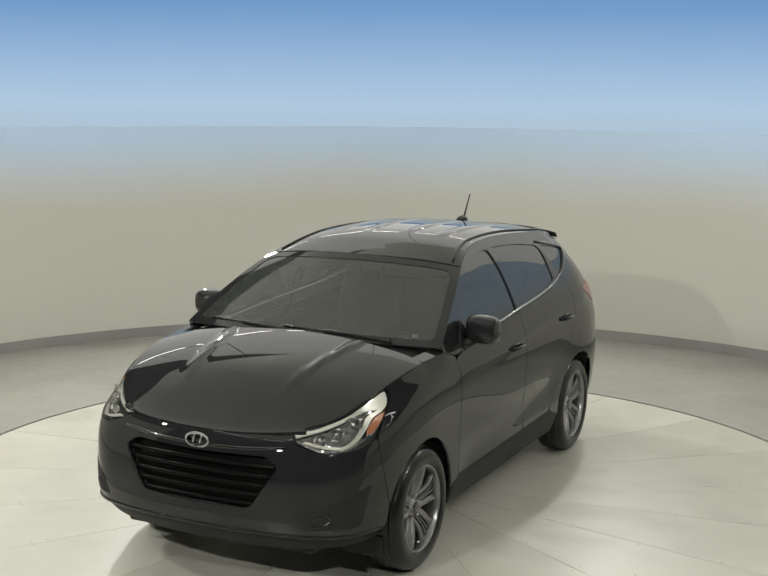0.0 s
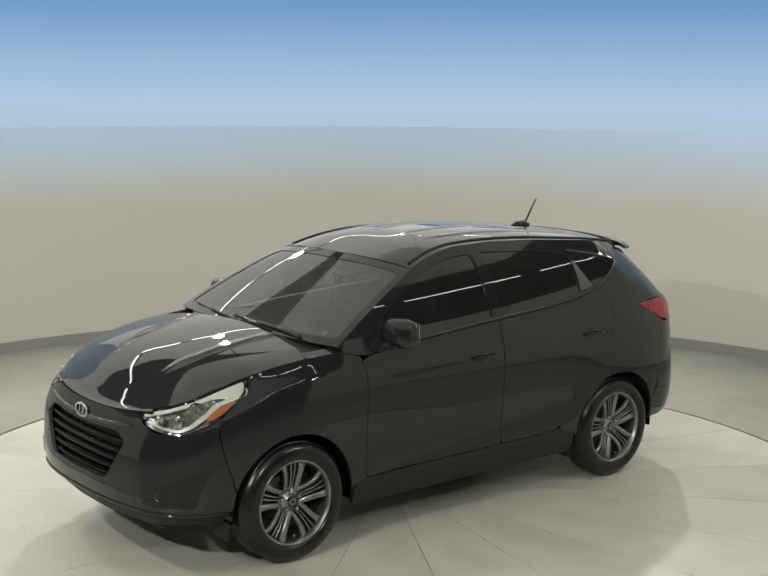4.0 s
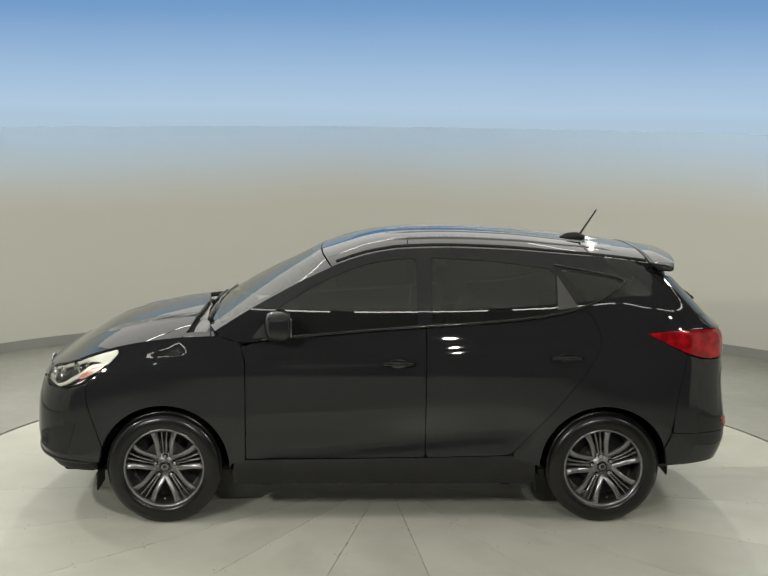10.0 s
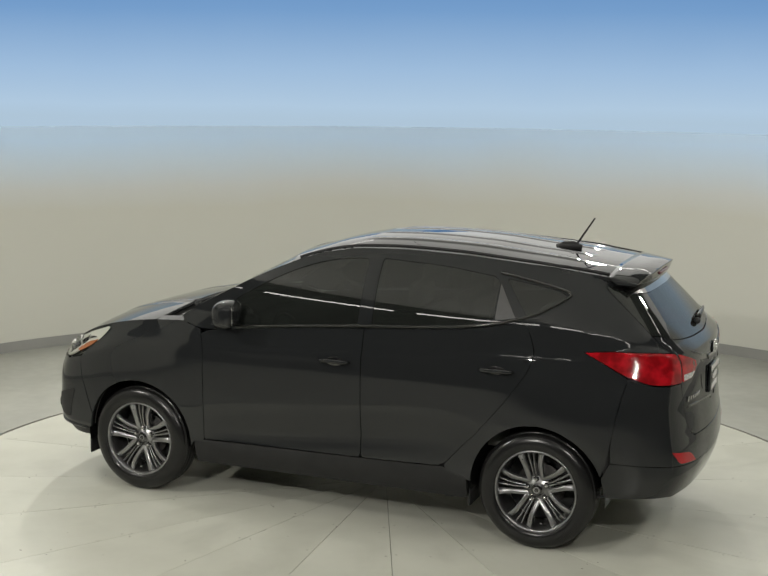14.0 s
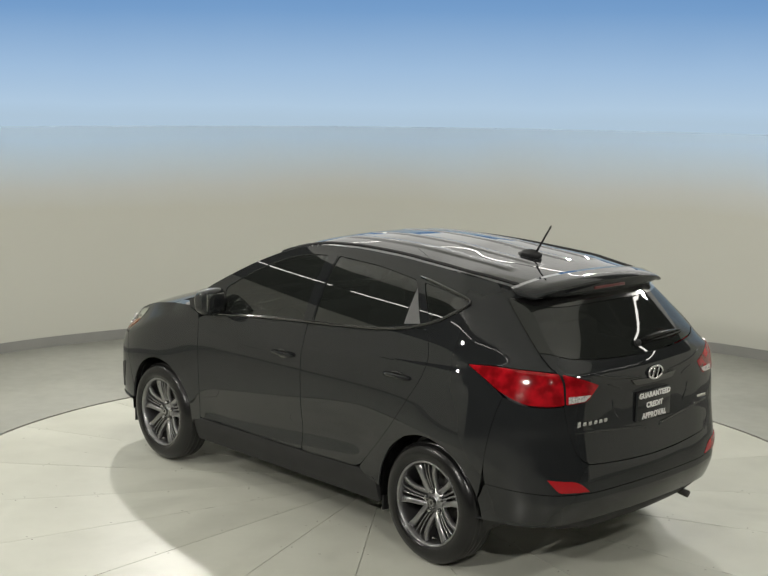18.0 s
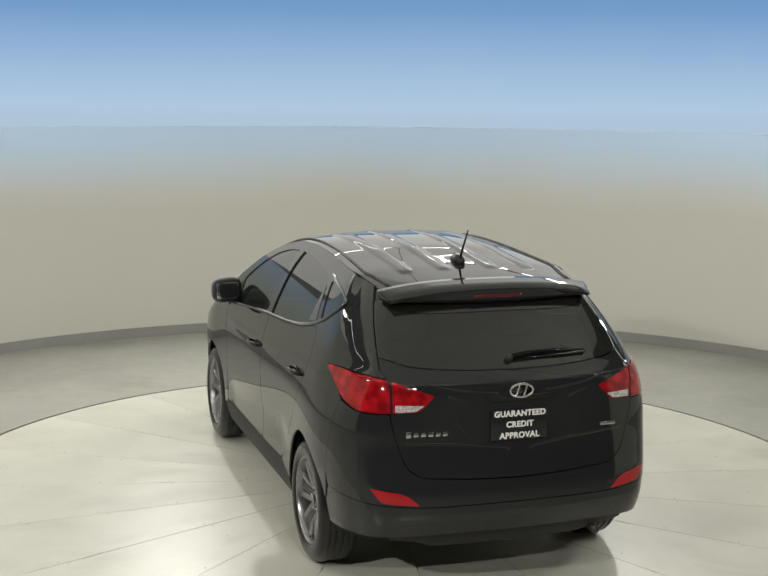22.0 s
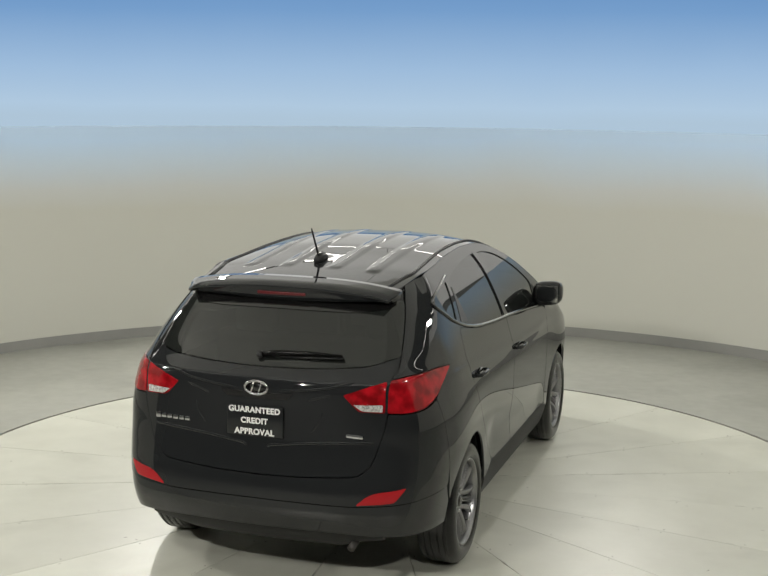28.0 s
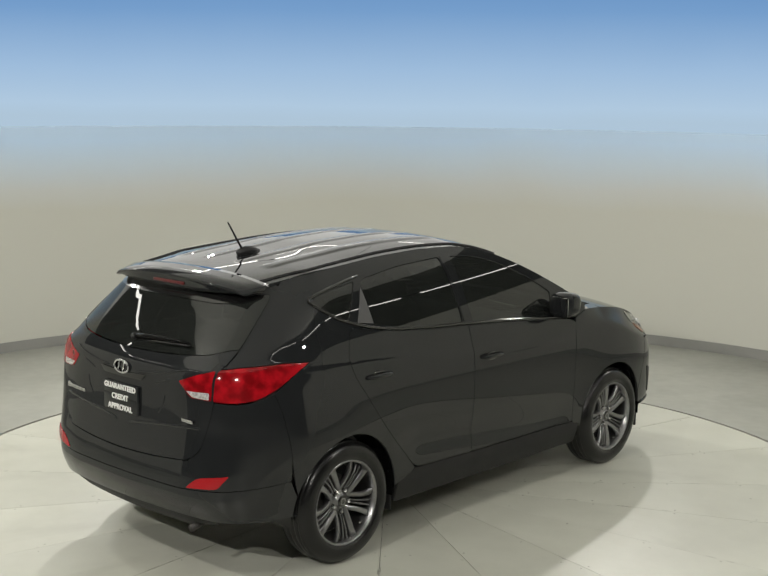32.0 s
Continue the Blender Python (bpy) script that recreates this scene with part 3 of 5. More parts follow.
def rounded(pts, r=0.03, closed=True):
    """A polygon with its corners rounded."""
    p = [np.array(q[:2], float) for q in pts]
    rr = [q[2] if len(q) > 2 else r for q in pts]
    out = []
    n = len(p)
    for i in range(n):
        a, b, c = p[i - 1], p[i], p[(i + 1) % n]
        la, lc = np.linalg.norm(a - b), np.linalg.norm(c - b)
        d = min(rr[i], 0.48 * la, 0.48 * lc)
        if d < 1e-4:
            out.append(b)
            continue
        s, e = b + (a - b) / la * d, b + (c - b) / lc * d
        for t in (0, 0.2, 0.4, 0.6, 0.8, 1.0):
            out.append((1 - t) ** 2 * s + 2 * t * (1 - t) * b + t * t * e)
    return np.array(out)


def resample(poly, step):
    out = []
    n = len(poly)
    for i in range(n):
        a, b = poly[i], poly[(i + 1) % n]
        k = max(1, int(math.ceil(np.linalg.norm(b - a) / step)))
        for j in range(k):
            out.append(a + (b - a) * j / k)
    return np.array(out)


def inside(poly, q):
    x, y = q[:, 0], q[:, 1]
    c = np.zeros(len(q), bool)
    j = len(poly) - 1
    for i in range(len(poly)):
        xi, yi = poly[i]
        xj, yj = poly[j]
        hit = ((yi > y) != (yj > y)) & (x < (xj - xi) * (y - yi) / (yj - yi + 1e-15) + xi)
        c ^= hit
        j = i
    return c


def surf_normals(fn, a, b, eps=0.004):
    da = fn(a + eps, b) - fn(a - eps, b)
    db = fn(a, b + eps) - fn(a, b - eps)
    n = np.cross(da, db)
    return n / (np.linalg.norm(n, axis=1, keepdims=True) + 1e-12)


def cut(name, poly, fn, mat, parent, label="", step=0.04, lift=0.0, depth=0.02, flip=False, mirror=False, bulge=0.0, grid=None, holes=()):
    """A panel: the polygon (in the surface's own two measures) laid on the surface fn, with a rim turned inwards by depth."""
    poly = resample(np.asarray(poly, float), step)
    gs = grid or (step, step)
    lo, hi = poly.min(0), poly.max(0)
    gx, gy = np.meshgrid(np.arange(lo[0], hi[0], gs[0]), np.arange(lo[1], hi[1], gs[1]))
    q = np.stack([gx.ravel(), gy.ravel()], -1) + np.array([gs[0] * 0.31, gs[1] * 0.27])
    q = q[inside(poly, q)]
    holes = [resample(np.asarray(h, float), step) for h in holes]
    for h in holes:
        q = q[~inside(h, q)]
    rims = np.concatenate([poly, *holes])
    if len(q):
        sc = np.array(gs)
        keep = np.ones(len(q), bool)
        for i in range(0, len(q), 500):
            d = np.linalg.norm((q[i:i + 500, None, :] - rims[None]) / sc, axis=2).min(1)
            keep[i:i + 500] = d > 0.45
        q = q[keep]
    pts = np.concatenate([rims, q]) if len(q) else rims
    n, loops = len(poly), []
    k = n
    for h in holes:
        loops += [(k + i, k + (i + 1) % len(h)) for i in range(len(h))]
        k += len(h)
    got = delaunay_2d_cdt([Vector(p) for p in pts], loops, [list(range(n))], 1, 1e-7)
    v2 = np.array([tuple(v) for v in got[0]])
    tris = [tuple(f) for f in got[2]]
    if holes:
        mids = np.array([v2[list(f)].mean(0) for f in tris])
        gone = np.zeros(len(mids), bool)
        for h in holes:
            gone |= inside(h, mids)
        tris = [f for f, g_ in zip(tris, gone) if not g_]
    v3, nn = fn(v2[:, 0], v2[:, 1]), surf_normals(fn, v2[:, 0], v2[:, 1])
    if flip:
        nn = -nn
    up = lift
    if bulge:
        d = np.array([np.min(np.linalg.norm(poly - p, axis=1)) for p in v2])
        up = lift + bulge * np.clip(d / max(d.max(), 1e-6), 0, 1) ** 0.5
        up = up[:, None]
    v3 = v3 + nn * up
    # faces to follow the normals
    fixed = []
    for f in tris:
        a, b, c = v3[f[0]], v3[f[1]], v3[f[2]]
        fixed.append(f if np.dot(np.cross(b - a, c - a), nn[f[0]]) >= 0 else f[::-1])
    verts, norms = list(v3), list(nn)
    # rim
    count = {}
    for f in fixed:
        for k in range(3):
            e = (f[k], f[(k + 1) % 3])
            count[e] = count.get(e, 0) + 1
    edge = [e for e in count if (e[1], e[0]) not in count]
    if depth:
        top, low = {}, {}
        for e in edge:
            d = v3[e[1]] - v3[e[0]]
            for k in e:
                if k not in top:
                    out = np.cross(d, nn[k])
                    out = out / (np.linalg.norm(out) + 1e-12)
                    verts.append(v3[k])
                    norms.append(out * 0.8 + nn[k] * 0.6)
                    top[k] = len(verts) - 1
                    verts.append(v3[k] - nn[k] * depth)
                    norms.append(out)
                    low[k] = len(verts) - 1
        for a, b in edge:
            fixed.append((top[b], top[a], low[a], low[b]))
    if mirror:
        verts = [v * np.array([1, -1, 1]) for v in verts]
        norms = [v * np.array([1, -1, 1]) for v in norms]
        fixed = [f[::-1] for f in fixed]
    me = mesh_of(name, verts, fixed, mat)
    me.normals_split_custom_set_from_vertices([tuple(v) for v in norms])
    return put(name, me, parent, label) if parent else me


def side_poly(pts, r=0.03, step=0.04):
    """A polygon given in x and z, for the left-hand skin."""
    p = resample(rounded(pts, r), step)
    return np.stack([u_at(p[:, 0], p[:, 1]), p[:, 1]], -1)


def arc_pts(cx, cz, r, a0, a1, n=16):
    return [(cx + r * math.cos(radians(a0 + (a1 - a0) * i / n)), cz + r * math.sin(radians(a0 + (a1 - a0) * i / n)), 0.0) for i in range(n + 1)]


def S(x, z, r=0.02):
    return (float(u_at(x, z)[0]), z, r)


_us = np.linspace(0, U_END, 900)


def R(y, z, r=0.02):
    """By y and z at the rear."""
    ys = skin(_us, np.full(_us.shape, z))[:, 1]
    k = _us > U_END - 1.25
    return (float(np.interp(-y, -ys[k], _us[k])), z, r)


def Fr(y, z, r=0.02):
    """By y and z at the front."""
    ys = skin(_us, np.full(_us.shape, z))[:, 1]
    k = _us < 1.2
    return (float(np.interp(y, ys[k], _us[k])), z, r)


def both(name, poly, mat, parent, label="", **kw):
    """The same panel on the left and on the right. Returns the two."""
    p = rounded(poly, 0.02)
    a = cut(name, p, skin, mat, parent, label, **kw)
    kw2 = dict(kw)
    if "holes" in kw2:
        kw2["holes"] = [np.array(h) * np.array([-1, 1]) for h in kw2["holes"]]
    b = cut(name, (p * np.array([-1, 1]))[::-1], skin, mat, parent, label, **kw2)
    return a, b


def full_width(half, r=0.02):
    """A polygon across the middle from its left half (from the middle round to the middle)."""
    return rounded(list(half) + [(-q[0], q[1], q[2]) for q in half[::-1] if abs(q[0]) > 1e-6], r)


ARCH_R, HUB_Z = 0.390, 0.341
AXLES = (1.32, -1.32)


def belt(x):
    return float(BELT_Z(x))


BELT_Z = Curve((0.85, 1.095), (0.6, 1.12), (0.2, 1.155), (-0.2, 1.185), (-0.6, 1.21), (-0.95, 1.245), (-1.1, 1.275), (-1.22, 1.315))
DOOR_REAR = ((-1.215, 1.297), (-1.262, 1.20), (-1.285, 1.125), (-1.255, 1.03), (-1.16, 0.89), (-1.04, 0.735), (-0.93, 0.61), (-0.85, 0.53), (-0.76, 0.425))
FRONT_WIN = [(0.61, 1.148, 0.02), (0.45, 1.157, 0.05), (0.1, 1.181, 0.05), (-0.190, 1.202, 0.015), (-0.182, 1.582, 0.03), (-0.05, 1.576, 0.08), (0.08, 1.557, 0.1),
             (0.22, 1.518, 0.1), (0.37, 1.455, 0.1), (0.52, 1.377, 0.1), (0.655, 1.292, 0.02)]
REAR_WIN = [(-0.278, 1.208, 0.02), (-0.6, 1.230, 0.05), (-0.85, 1.256, 0.05), (-1.018, 1.290, 0.01), (-1.024, 1.495, 0.01), (-0.99, 1.529, 0.02), (-0.66, 1.569, 0.1), (-0.27, 1.586, 0.02)]
QUARTER_WIN = [(-1.062, 1.522, 0.015), (-1.212, 1.328, 0.02), (-1.30, 1.364, 0.03), (-1.395, 1.422, 0.03), (-1.430, 1.450, 0.02), (-1.38, 1.474, 0.05), (-1.2, 1.505, 0.08)]
DOOR_SAIL = [(-1.030, 1.294, 0.005), (-1.150, 1.312, 0.005), (-1.034, 1.490, 0.005)]
LAMP_TAIL = [S(-1.565, 1.160, 0.015), S(-1.72, 1.170, 0.05), R(0.80, 1.170, 0.05), R(0.735, 1.168, 0.02), R(0.672, 1.160, 0.01),
             R(0.668, 1.005, 0.01), R(0.75, 1.0, 0.05), S(-1.93, 1.005, 0.05), S(-1.78, 1.055, 0.05)]
LAMP_HEAD_LOW = [S(1.564, 1.031, 0.004), S(1.600, 0.990, 0.01), S(1.660, 0.950, 0.02), S(1.720, 0.904, 0.02), S(1.80, 0.864, 0.03), S(1.90, 0.828, 0.04), S(1.965, 0.803, 0.03), Fr(0.66, 0.806, 0.04), Fr(0.545, 0.845, 0.01)]


def head_top(x, drop=0.004):
    z = float(JOIN_Z(np.array(x))) - drop
    return S(x, z, 0.03)


def build_body(car):
    # bonnet, windscreen pillars, roof
    edge = [(x, float(np.interp(x, HOOD_EDGE_X, HOOD_EDGE_Y)) - 0.004, 0.01) for x in (2.0, 1.93, 1.85, 1.7, 1.5, 1.3, 1.215)]
    nose = []
    for y in (0.0, 0.15, 0.30, 0.42, 0.50, 0.57):
        z = 0.870 + 0.010 * (y / 0.57) ** 2
        nose.append((float(skin(np.array([Fr(y, z)[0]]), np.array([z]))[0][0]) - 0.006, y, 0.02))
    half = nose + edge + [(1.185, 0.70, 0.03), (1.160, 0.40, 0.15), (1.130, 0.0, 0.05)]
    poly = rounded(half + [(x, -y, r) for x, y, r in half[::-1] if y > 0], 0.03)
    cut("bonnet", poly, hood_surface, PAINT, car, "glossy black bonnet with two raised creases", step=0.035, depth=0.025)
    for s in (1, -1):
        q = [(1.205, 0.760), (1.205, float(np.interp(1.205, HOOD_EDGE_X, HOOD_EDGE_Y)) - 0.002), (1.08, float(np.interp(1.08, HOOD_EDGE_X, HOOD_EDGE_Y)) - 0.002), (0.97, float(np.interp(0.97, HOOD_EDGE_X, HOOD_EDGE_Y)) - 0.002), (0.97, 0.788), (1.08, 0.775)]
        q = rounded([(x, s * y, 0.01) for x, y in q][::s], 0.01)
        cut("wing_top", q, lambda x, y: hood_surface(x, y), PAINT, car, "black top of the wing beside the scuttle", step=0.03, depth=0.03)
    front = [(0.392, 0.0, 0.02), (0.382, 0.30, 0.05), (0.355, 0.50, 0.05), (0.325, float(np.interp(0.325, RAIL_X, RAIL_Y)) - 0.004, 0.005)]
    rail = [(x, float(np.interp(x, RAIL_X, RAIL_Y)) - 0.003, 0.01) for x in (0.2, 0.05, -0.1, -0.4, -0.8, -1.2, -1.45, -1.66)]
    half = front + rail + [(-1.68, 0.3, 0.02), (-1.69, 0.0, 0.02)]
    poly = rounded(half + [(x, -y, r) for x, y, r in half[::-1] if y > 0], 0.02)
    cut("roof", poly, roof_surface, PAINT, car, "glossy black ribbed roof", step=0.02, depth=0.02, grid=(0.05, 0.012))
    # body side with the window openings
    side = [S(0.872, 1.108, 0.01), S(0.99, 1.140, 0.005)]
    side += [S(x, float(RAIL_Z(x)) - 0.001, 0.0) for x in (1.0, 0.94, 0.87, 0.80, 0.7, 0.6, 0.5, 0.4, 0.3, 0.2, 0.1, 0.0, -0.1, -0.25, -0.4, -0.6, -0.8, -1.0, -1.2, -1.4, -1.52)]
    side += [R(0.612, 1.50, 0.01), R(0.665, 1.35, 0.05), R(0.69, 1.20, 0.02), R(0.677, 1.168, 0.01), R(0.735, 1.174, 0.01), R(0.80, 1.176, 0.05), S(-1.72, 1.176, 0.05), S(-1.555, 1.162, 0.01),
             S(-1.78, 1.05, 0.03), S(-1.81, 1.03, 0.01), S(-1.735, 0.65, 0.04)]
    side += [S(x, z, 0.0) for x, z, _ in arc_pts(-1.32, HUB_Z, ARCH_R, 160, 2, 20)]
    side += [S(-0.80, 0.40, 0.01)] + [S(x - 0.004, z, 0.05) for x, z in DOOR_REAR[::-1]]
    side += [S(x, belt(x) + 0.005, 0.0) for x in (-1.1, -0.95, -0.8, -0.6, -0.4, -0.2, 0.0, 0.2, 0.4, 0.6, 0.79)]
    wins = [side_poly(w) for w in (FRONT_WIN, REAR_WIN, QUARTER_WIN)]
    both("body_side", side, PAINT, car, "black side frame with pillars and rear quarter", step=0.03, holes=wins, depth=0.012, grid=(0.045, 0.014))
    for name, w, mat, label in (("front_side_window", FRONT_WIN, TINT, "dark tinted glass"), ("rear_side_window", REAR_WIN, TINT, "dark tinted glass"), ("quarter_window", QUARTER_WIN, TINT, "dark tinted glass")):
        p = side_poly(w)
        grow = p + (p - p.mean(0)) / np.linalg.norm(p - p.mean(0), axis=1)[:, None] * 0.008
        cut(name, grow, skin, mat, car, label, step=0.04, lift=-0.006, depth=0.004)
        cut(name, (grow * np.array([-1, 1]))[::-1], skin, mat, car, label, step=0.04, lift=-0.006, depth=0.004)
    both("window_sail", [S(*q) for q in DOOR_SAIL], SATIN, car, "satin grey corner trim", step=0.03, lift=0.003, depth=0.006)
    # pillar between the doors, gloss black
    both("door_pillar_cover", [S(-0.200, 1.20), S(-0.270, 1.205), S(-0.262, 1.592), S(-0.190, 1.582)], PAINT, car, step=0.04, lift=0.003, depth=0.005)
    for s in (1, -1):
        pts = [tuple(roof_surface(np.array([x]), np.array([s * 0.915 * float(np.interp(x, RAIL_X, RAIL_Y))]))[0] + np.array([0, 0, 0.001])) for x in np.linspace(0.30, -1.62, 34)]
        put("roof_moulding", mesh_of("roof_moulding", *tube(pts, 0.009, 8), TRIM), car, "black roof moulding")
    # wings
    wing = [S(0.838, 0.385, 0.01), S(0.838, 1.0, 0.05), S(0.868, 1.100, 0.01)] + [head_top(x, 0.002) for x in (0.99, 1.15, 1.3, 1.45, 1.57)]
    wing += [S(1.59, 1.02, 0.01), S(1.69, 0.918, 0.03), S(1.775, 0.85, 0.02), S(1.735, 0.62, 0.05)]
    wing += [S(x, z, 0.0) for x, z, _ in arc_pts(1.32, HUB_Z, ARCH_R, 20, 180, 22)] + [S(0.915, 0.372, 0.01)]
    both("front_wing", wing, PAINT, car, step=0.035, grid=(0.045, 0.018))
    # doors
    d1 = [S(0.832, 0.40, 0.02), S(0.832, 1.0, 0.05), S(0.858, 1.072, 0.01), S(0.80, belt(0.80) - 0.002, 0.03)] + [S(x, belt(x), 0.0) for x in (0.6, 0.4, 0.2, 0.0)] + [S(-0.236, belt(-0.236), 0.01), S(-0.236, 0.412, 0.03)]
    d2 = [S(-0.242, 0.412, 0.03), S(-0.242, belt(-0.242), 0.01)] + [S(x, belt(x), 0.0) for x in (-0.4, -0.6, -0.8, -0.95, -1.08)]
    d2 += [S(x, z, 0.06) for x, z in DOOR_REAR]
    doors = both("front_door", d1, PAINT, car, step=0.03, grid=(0.05, 0.011)) + both("rear_door", d2, PAINT, car, step=0.03, grid=(0.05, 0.011))
    for k, (door, hx, hz) in enumerate(zip(doors, (-0.07, -0.07, -1.075, -1.075), (0.985, 0.985, 1.02, 1.02))):
        s = 1 if k % 2 == 0 else -1
        u = float(u_at(hx, hz)[0])
        c = skin(np.array([s * u]), np.array([hz]))[0]
        pts = [(hx + 0.10 - 0.2 * i / 8, c[1] + s * (0.004 + 0.030 * math.sin(math.pi * i / 8) ** 0.45), hz + 0.006 * math.sin(math.pi * i / 8)) for i in range(9)]
        put("door_handle", mesh_of("door_handle", *tube(pts, [0.009] + [0.0125] * 7 + [0.009], 10), PAINT), door, "black pull handle")
        bm = bmesh.new()
        bmesh.ops.create_uvsphere(bm, u_segments=16, v_segments=8, radius=1.0)
        bm.transform(Matrix.Translation((hx, c[1] + s * 0.001, hz)) @ Matrix.Diagonal((0.055, 0.004, 0.028, 1)))
        part("handle_cup", bm, GLOSS_BLACK, door)
    rock = [S(0.905, 0.235, 0.02), S(0.905, 0.375, 0.02), S(0.83, 0.392, 0.02), S(-0.24, 0.405, 0.02), S(-0.76, 0.418, 0.02), S(-0.905, 0.385, 0.02), S(-0.905, 0.24, 0.02)]
    both("sill", rock, TRIM, car, "matt black sill", step=0.04, depth=0.03)
    both("belt_moulding", [S(0.78, belt(0.78) + 0.006, 0.0)] + [S(x, belt(x) + 0.006, 0.0) for x in (0.6, 0.4, 0.2, 0.0, -0.2, -0.4, -0.6, -0.8, -0.96)] + [S(x, belt(x) + 0.022, 0.0) for x in (-0.96, -0.8, -0.6, -0.4, -0.2, 0.0, 0.2, 0.4, 0.6, 0.74)],
         GLOSS_BLACK, car, step=0.05, lift=0.005, depth=0.01)
    # gloss moulding under the windows, swept up round the quarter glass
    line = [(x, belt(x) + 0.014) for x in (0.74, 0.6, 0.4, 0.2, 0.0, -0.2, -0.4, -0.6, -0.8, -0.95, -1.08)]
    line += [(-1.19, 1.314), (-1.29, 1.350), (-1.385, 1.406), (-1.43, 1.436), (-1.447, 1.452), (-1.437, 1.466), (-1.38, 1.485), (-1.25, 1.511), (-1.10, 1.536), (-1.02, 1.548)]
    for s in (1, -1):
        pts = []
        for x, z in line:
            c = skin(np.array([s * S(x, z)[0]]), np.array([z]))[0]
            pts.append((c[0], c[1] + s * 0.004, c[2]))
        put("window_moulding", mesh_of("window_moulding", *tube(pts, 0.0085, 8), GLOSS_BLACK), car, "glossy black window moulding")
    # front bumper with the grille opening
    half = [(0.0, 0.385, 0.02), Fr(0.40, 0.385, 0.1), Fr(0.74, 0.370, 0.05), S(1.74, 0.362, 0.02)]
    half += [S(x, z, 0.0) for x, z, _ in arc_pts(1.32, HUB_Z, ARCH_R, 5, 18, 4)] + [S(1.741, 0.62, 0.05), S(1.782, 0.842, 0.02)]
    half += [S(1.90, 0.806, 0.05), Fr(0.66, 0.796, 0.05), Fr(0.535, 0.838, 0.02), Fr(0.52, 0.874, 0.02), (0.25, 0.866, 0.05), (0.0, 0.862, 0.02)]
    hole = full_width([(0.0, 0.765, 0.02), (0.40, 0.775, 0.03), (0.475, 0.725, 0.03), (0.33, 0.505, 0.04), (0.0, 0.495, 0.02)][::-1])
    bumper = cut("front_bumper", full_width(half), skin, PAINT, car, "glossy black front bumper", step=0.035, holes=[hole])
    low = [(0.0, 0.262, 0.02), Fr(0.45, 0.266, 0.1), Fr(0.70, 0.285, 0.05), S(1.735, 0.30, 0.03), S(1.735, 0.355, 0.01), Fr(0.74, 0.362, 0.05), Fr(0.40, 0.377, 0.1), (0.0, 0.377, 0.02)]
    cut("front_valance", full_width(low), skin, TRIM, car, "matt black lower lip", step=0.035, lift=-0.016)
    rim = [S(1.742, 0.362), Fr(0.74, 0.370), Fr(0.60, 0.377), Fr(0.40, 0.384), Fr(0.2, 0.385), (0.0, 0.385, 0)]
    rim = rim + [(-u, z, 0) for u, z, _ in rim[-2::-1]]
    us = np.linspace(rim[0][0], rim[-1][0], 61)
    zs = np.interp(-us, [-q[0] for q in rim], [q[1] for q in rim])
    put("bumper_lip", mesh_of("bumper_lip", *tube([tuple(q) for q in skin(us, zs)], 0.009, 10), PAINT), bumper, "glossy rounded lower edge")
    both("fog_lamp_surround", [Fr(0.60, 0.42, 0.02), S(1.90, 0.41, 0.03), S(1.84, 0.62, 0.02), Fr(0.66, 0.52, 0.03)], TRIM, bumper, "matt black fog lamp bay", step=0.03, lift=0.003, depth=0.006)
    grille = cut("grille", hole + 0.0, lambda a, b: skin(a * 1.02, b), GRILLE, car, "black grille of slats", lift=-0.05, depth=0.0)
    for k in range(5):
        z = 0.522 + 0.049 * k
        w = 0.335 + 0.115 * min(1.0, (z - 0.505) / 0.20)
        pts = [tuple(skin(np.array([q]), np.array([z]))[0] - np.array([0.026, 0, 0])) for q in np.linspace(-w, w, 25)]
        v, f = tube(pts, 0.008, 8)
        v = [Vector((p.x, p.y, z + (p.z - z) * 1.5)) for p in v]
        put("slat", mesh_of("slat", v, f, GRILLE), grille)
    pts = [tuple(skin(np.array([q]), np.array([0.793 + 0.02 * (q / 0.45) ** 2]))[0] + np.array([-0.004, 0, 0])) for q in np.linspace(-0.50, 0.50, 31)]
    v, f = tube(pts, 0.010, 8)
    put("grille_bar", mesh_of("grille_bar", v, f, GLOSS_BLACK), grille, "glossy bar behind the emblem")
    for s in (1, -1):
        uu, zz = Fr(0.70, 0.47)[0], 0.47
        c = Vector(skin(np.array([s * uu]), np.array([zz]))[0])
        n_ = Vector(surf_normals(skin, np.array([s * uu]), np.array([zz]))[0])
        v, f = lathe([(0.024, 0.0), (0.028, 0.005), (0.025, 0.008), (0.021, 0.003), (0.012, -0.002), (0.0, -0.004)], 20)
        fog = put("fog_lamp", mesh_of("fog_lamp", v, f, FOG), bumper, "small round fog lamp")
        fog.matrix_local = Matrix.Translation(c + n_ * 0.002) @ n_.to_track_quat("Z", "Y").to_matrix().to_4x4()
        for k in range(3):
            zq = 0.43 + 0.035 * k
            pts = [tuple(skin(np.array([s * q]), np.array([zq]))[0] + np.array([0.003, 0, 0])) for q in np.linspace(Fr(0.64, zq)[0], Fr(0.715, zq)[0], 6)]
            put("bay_slat", mesh_of("bay_slat", *tube(pts, 0.005, 6), TRIM), bumper)
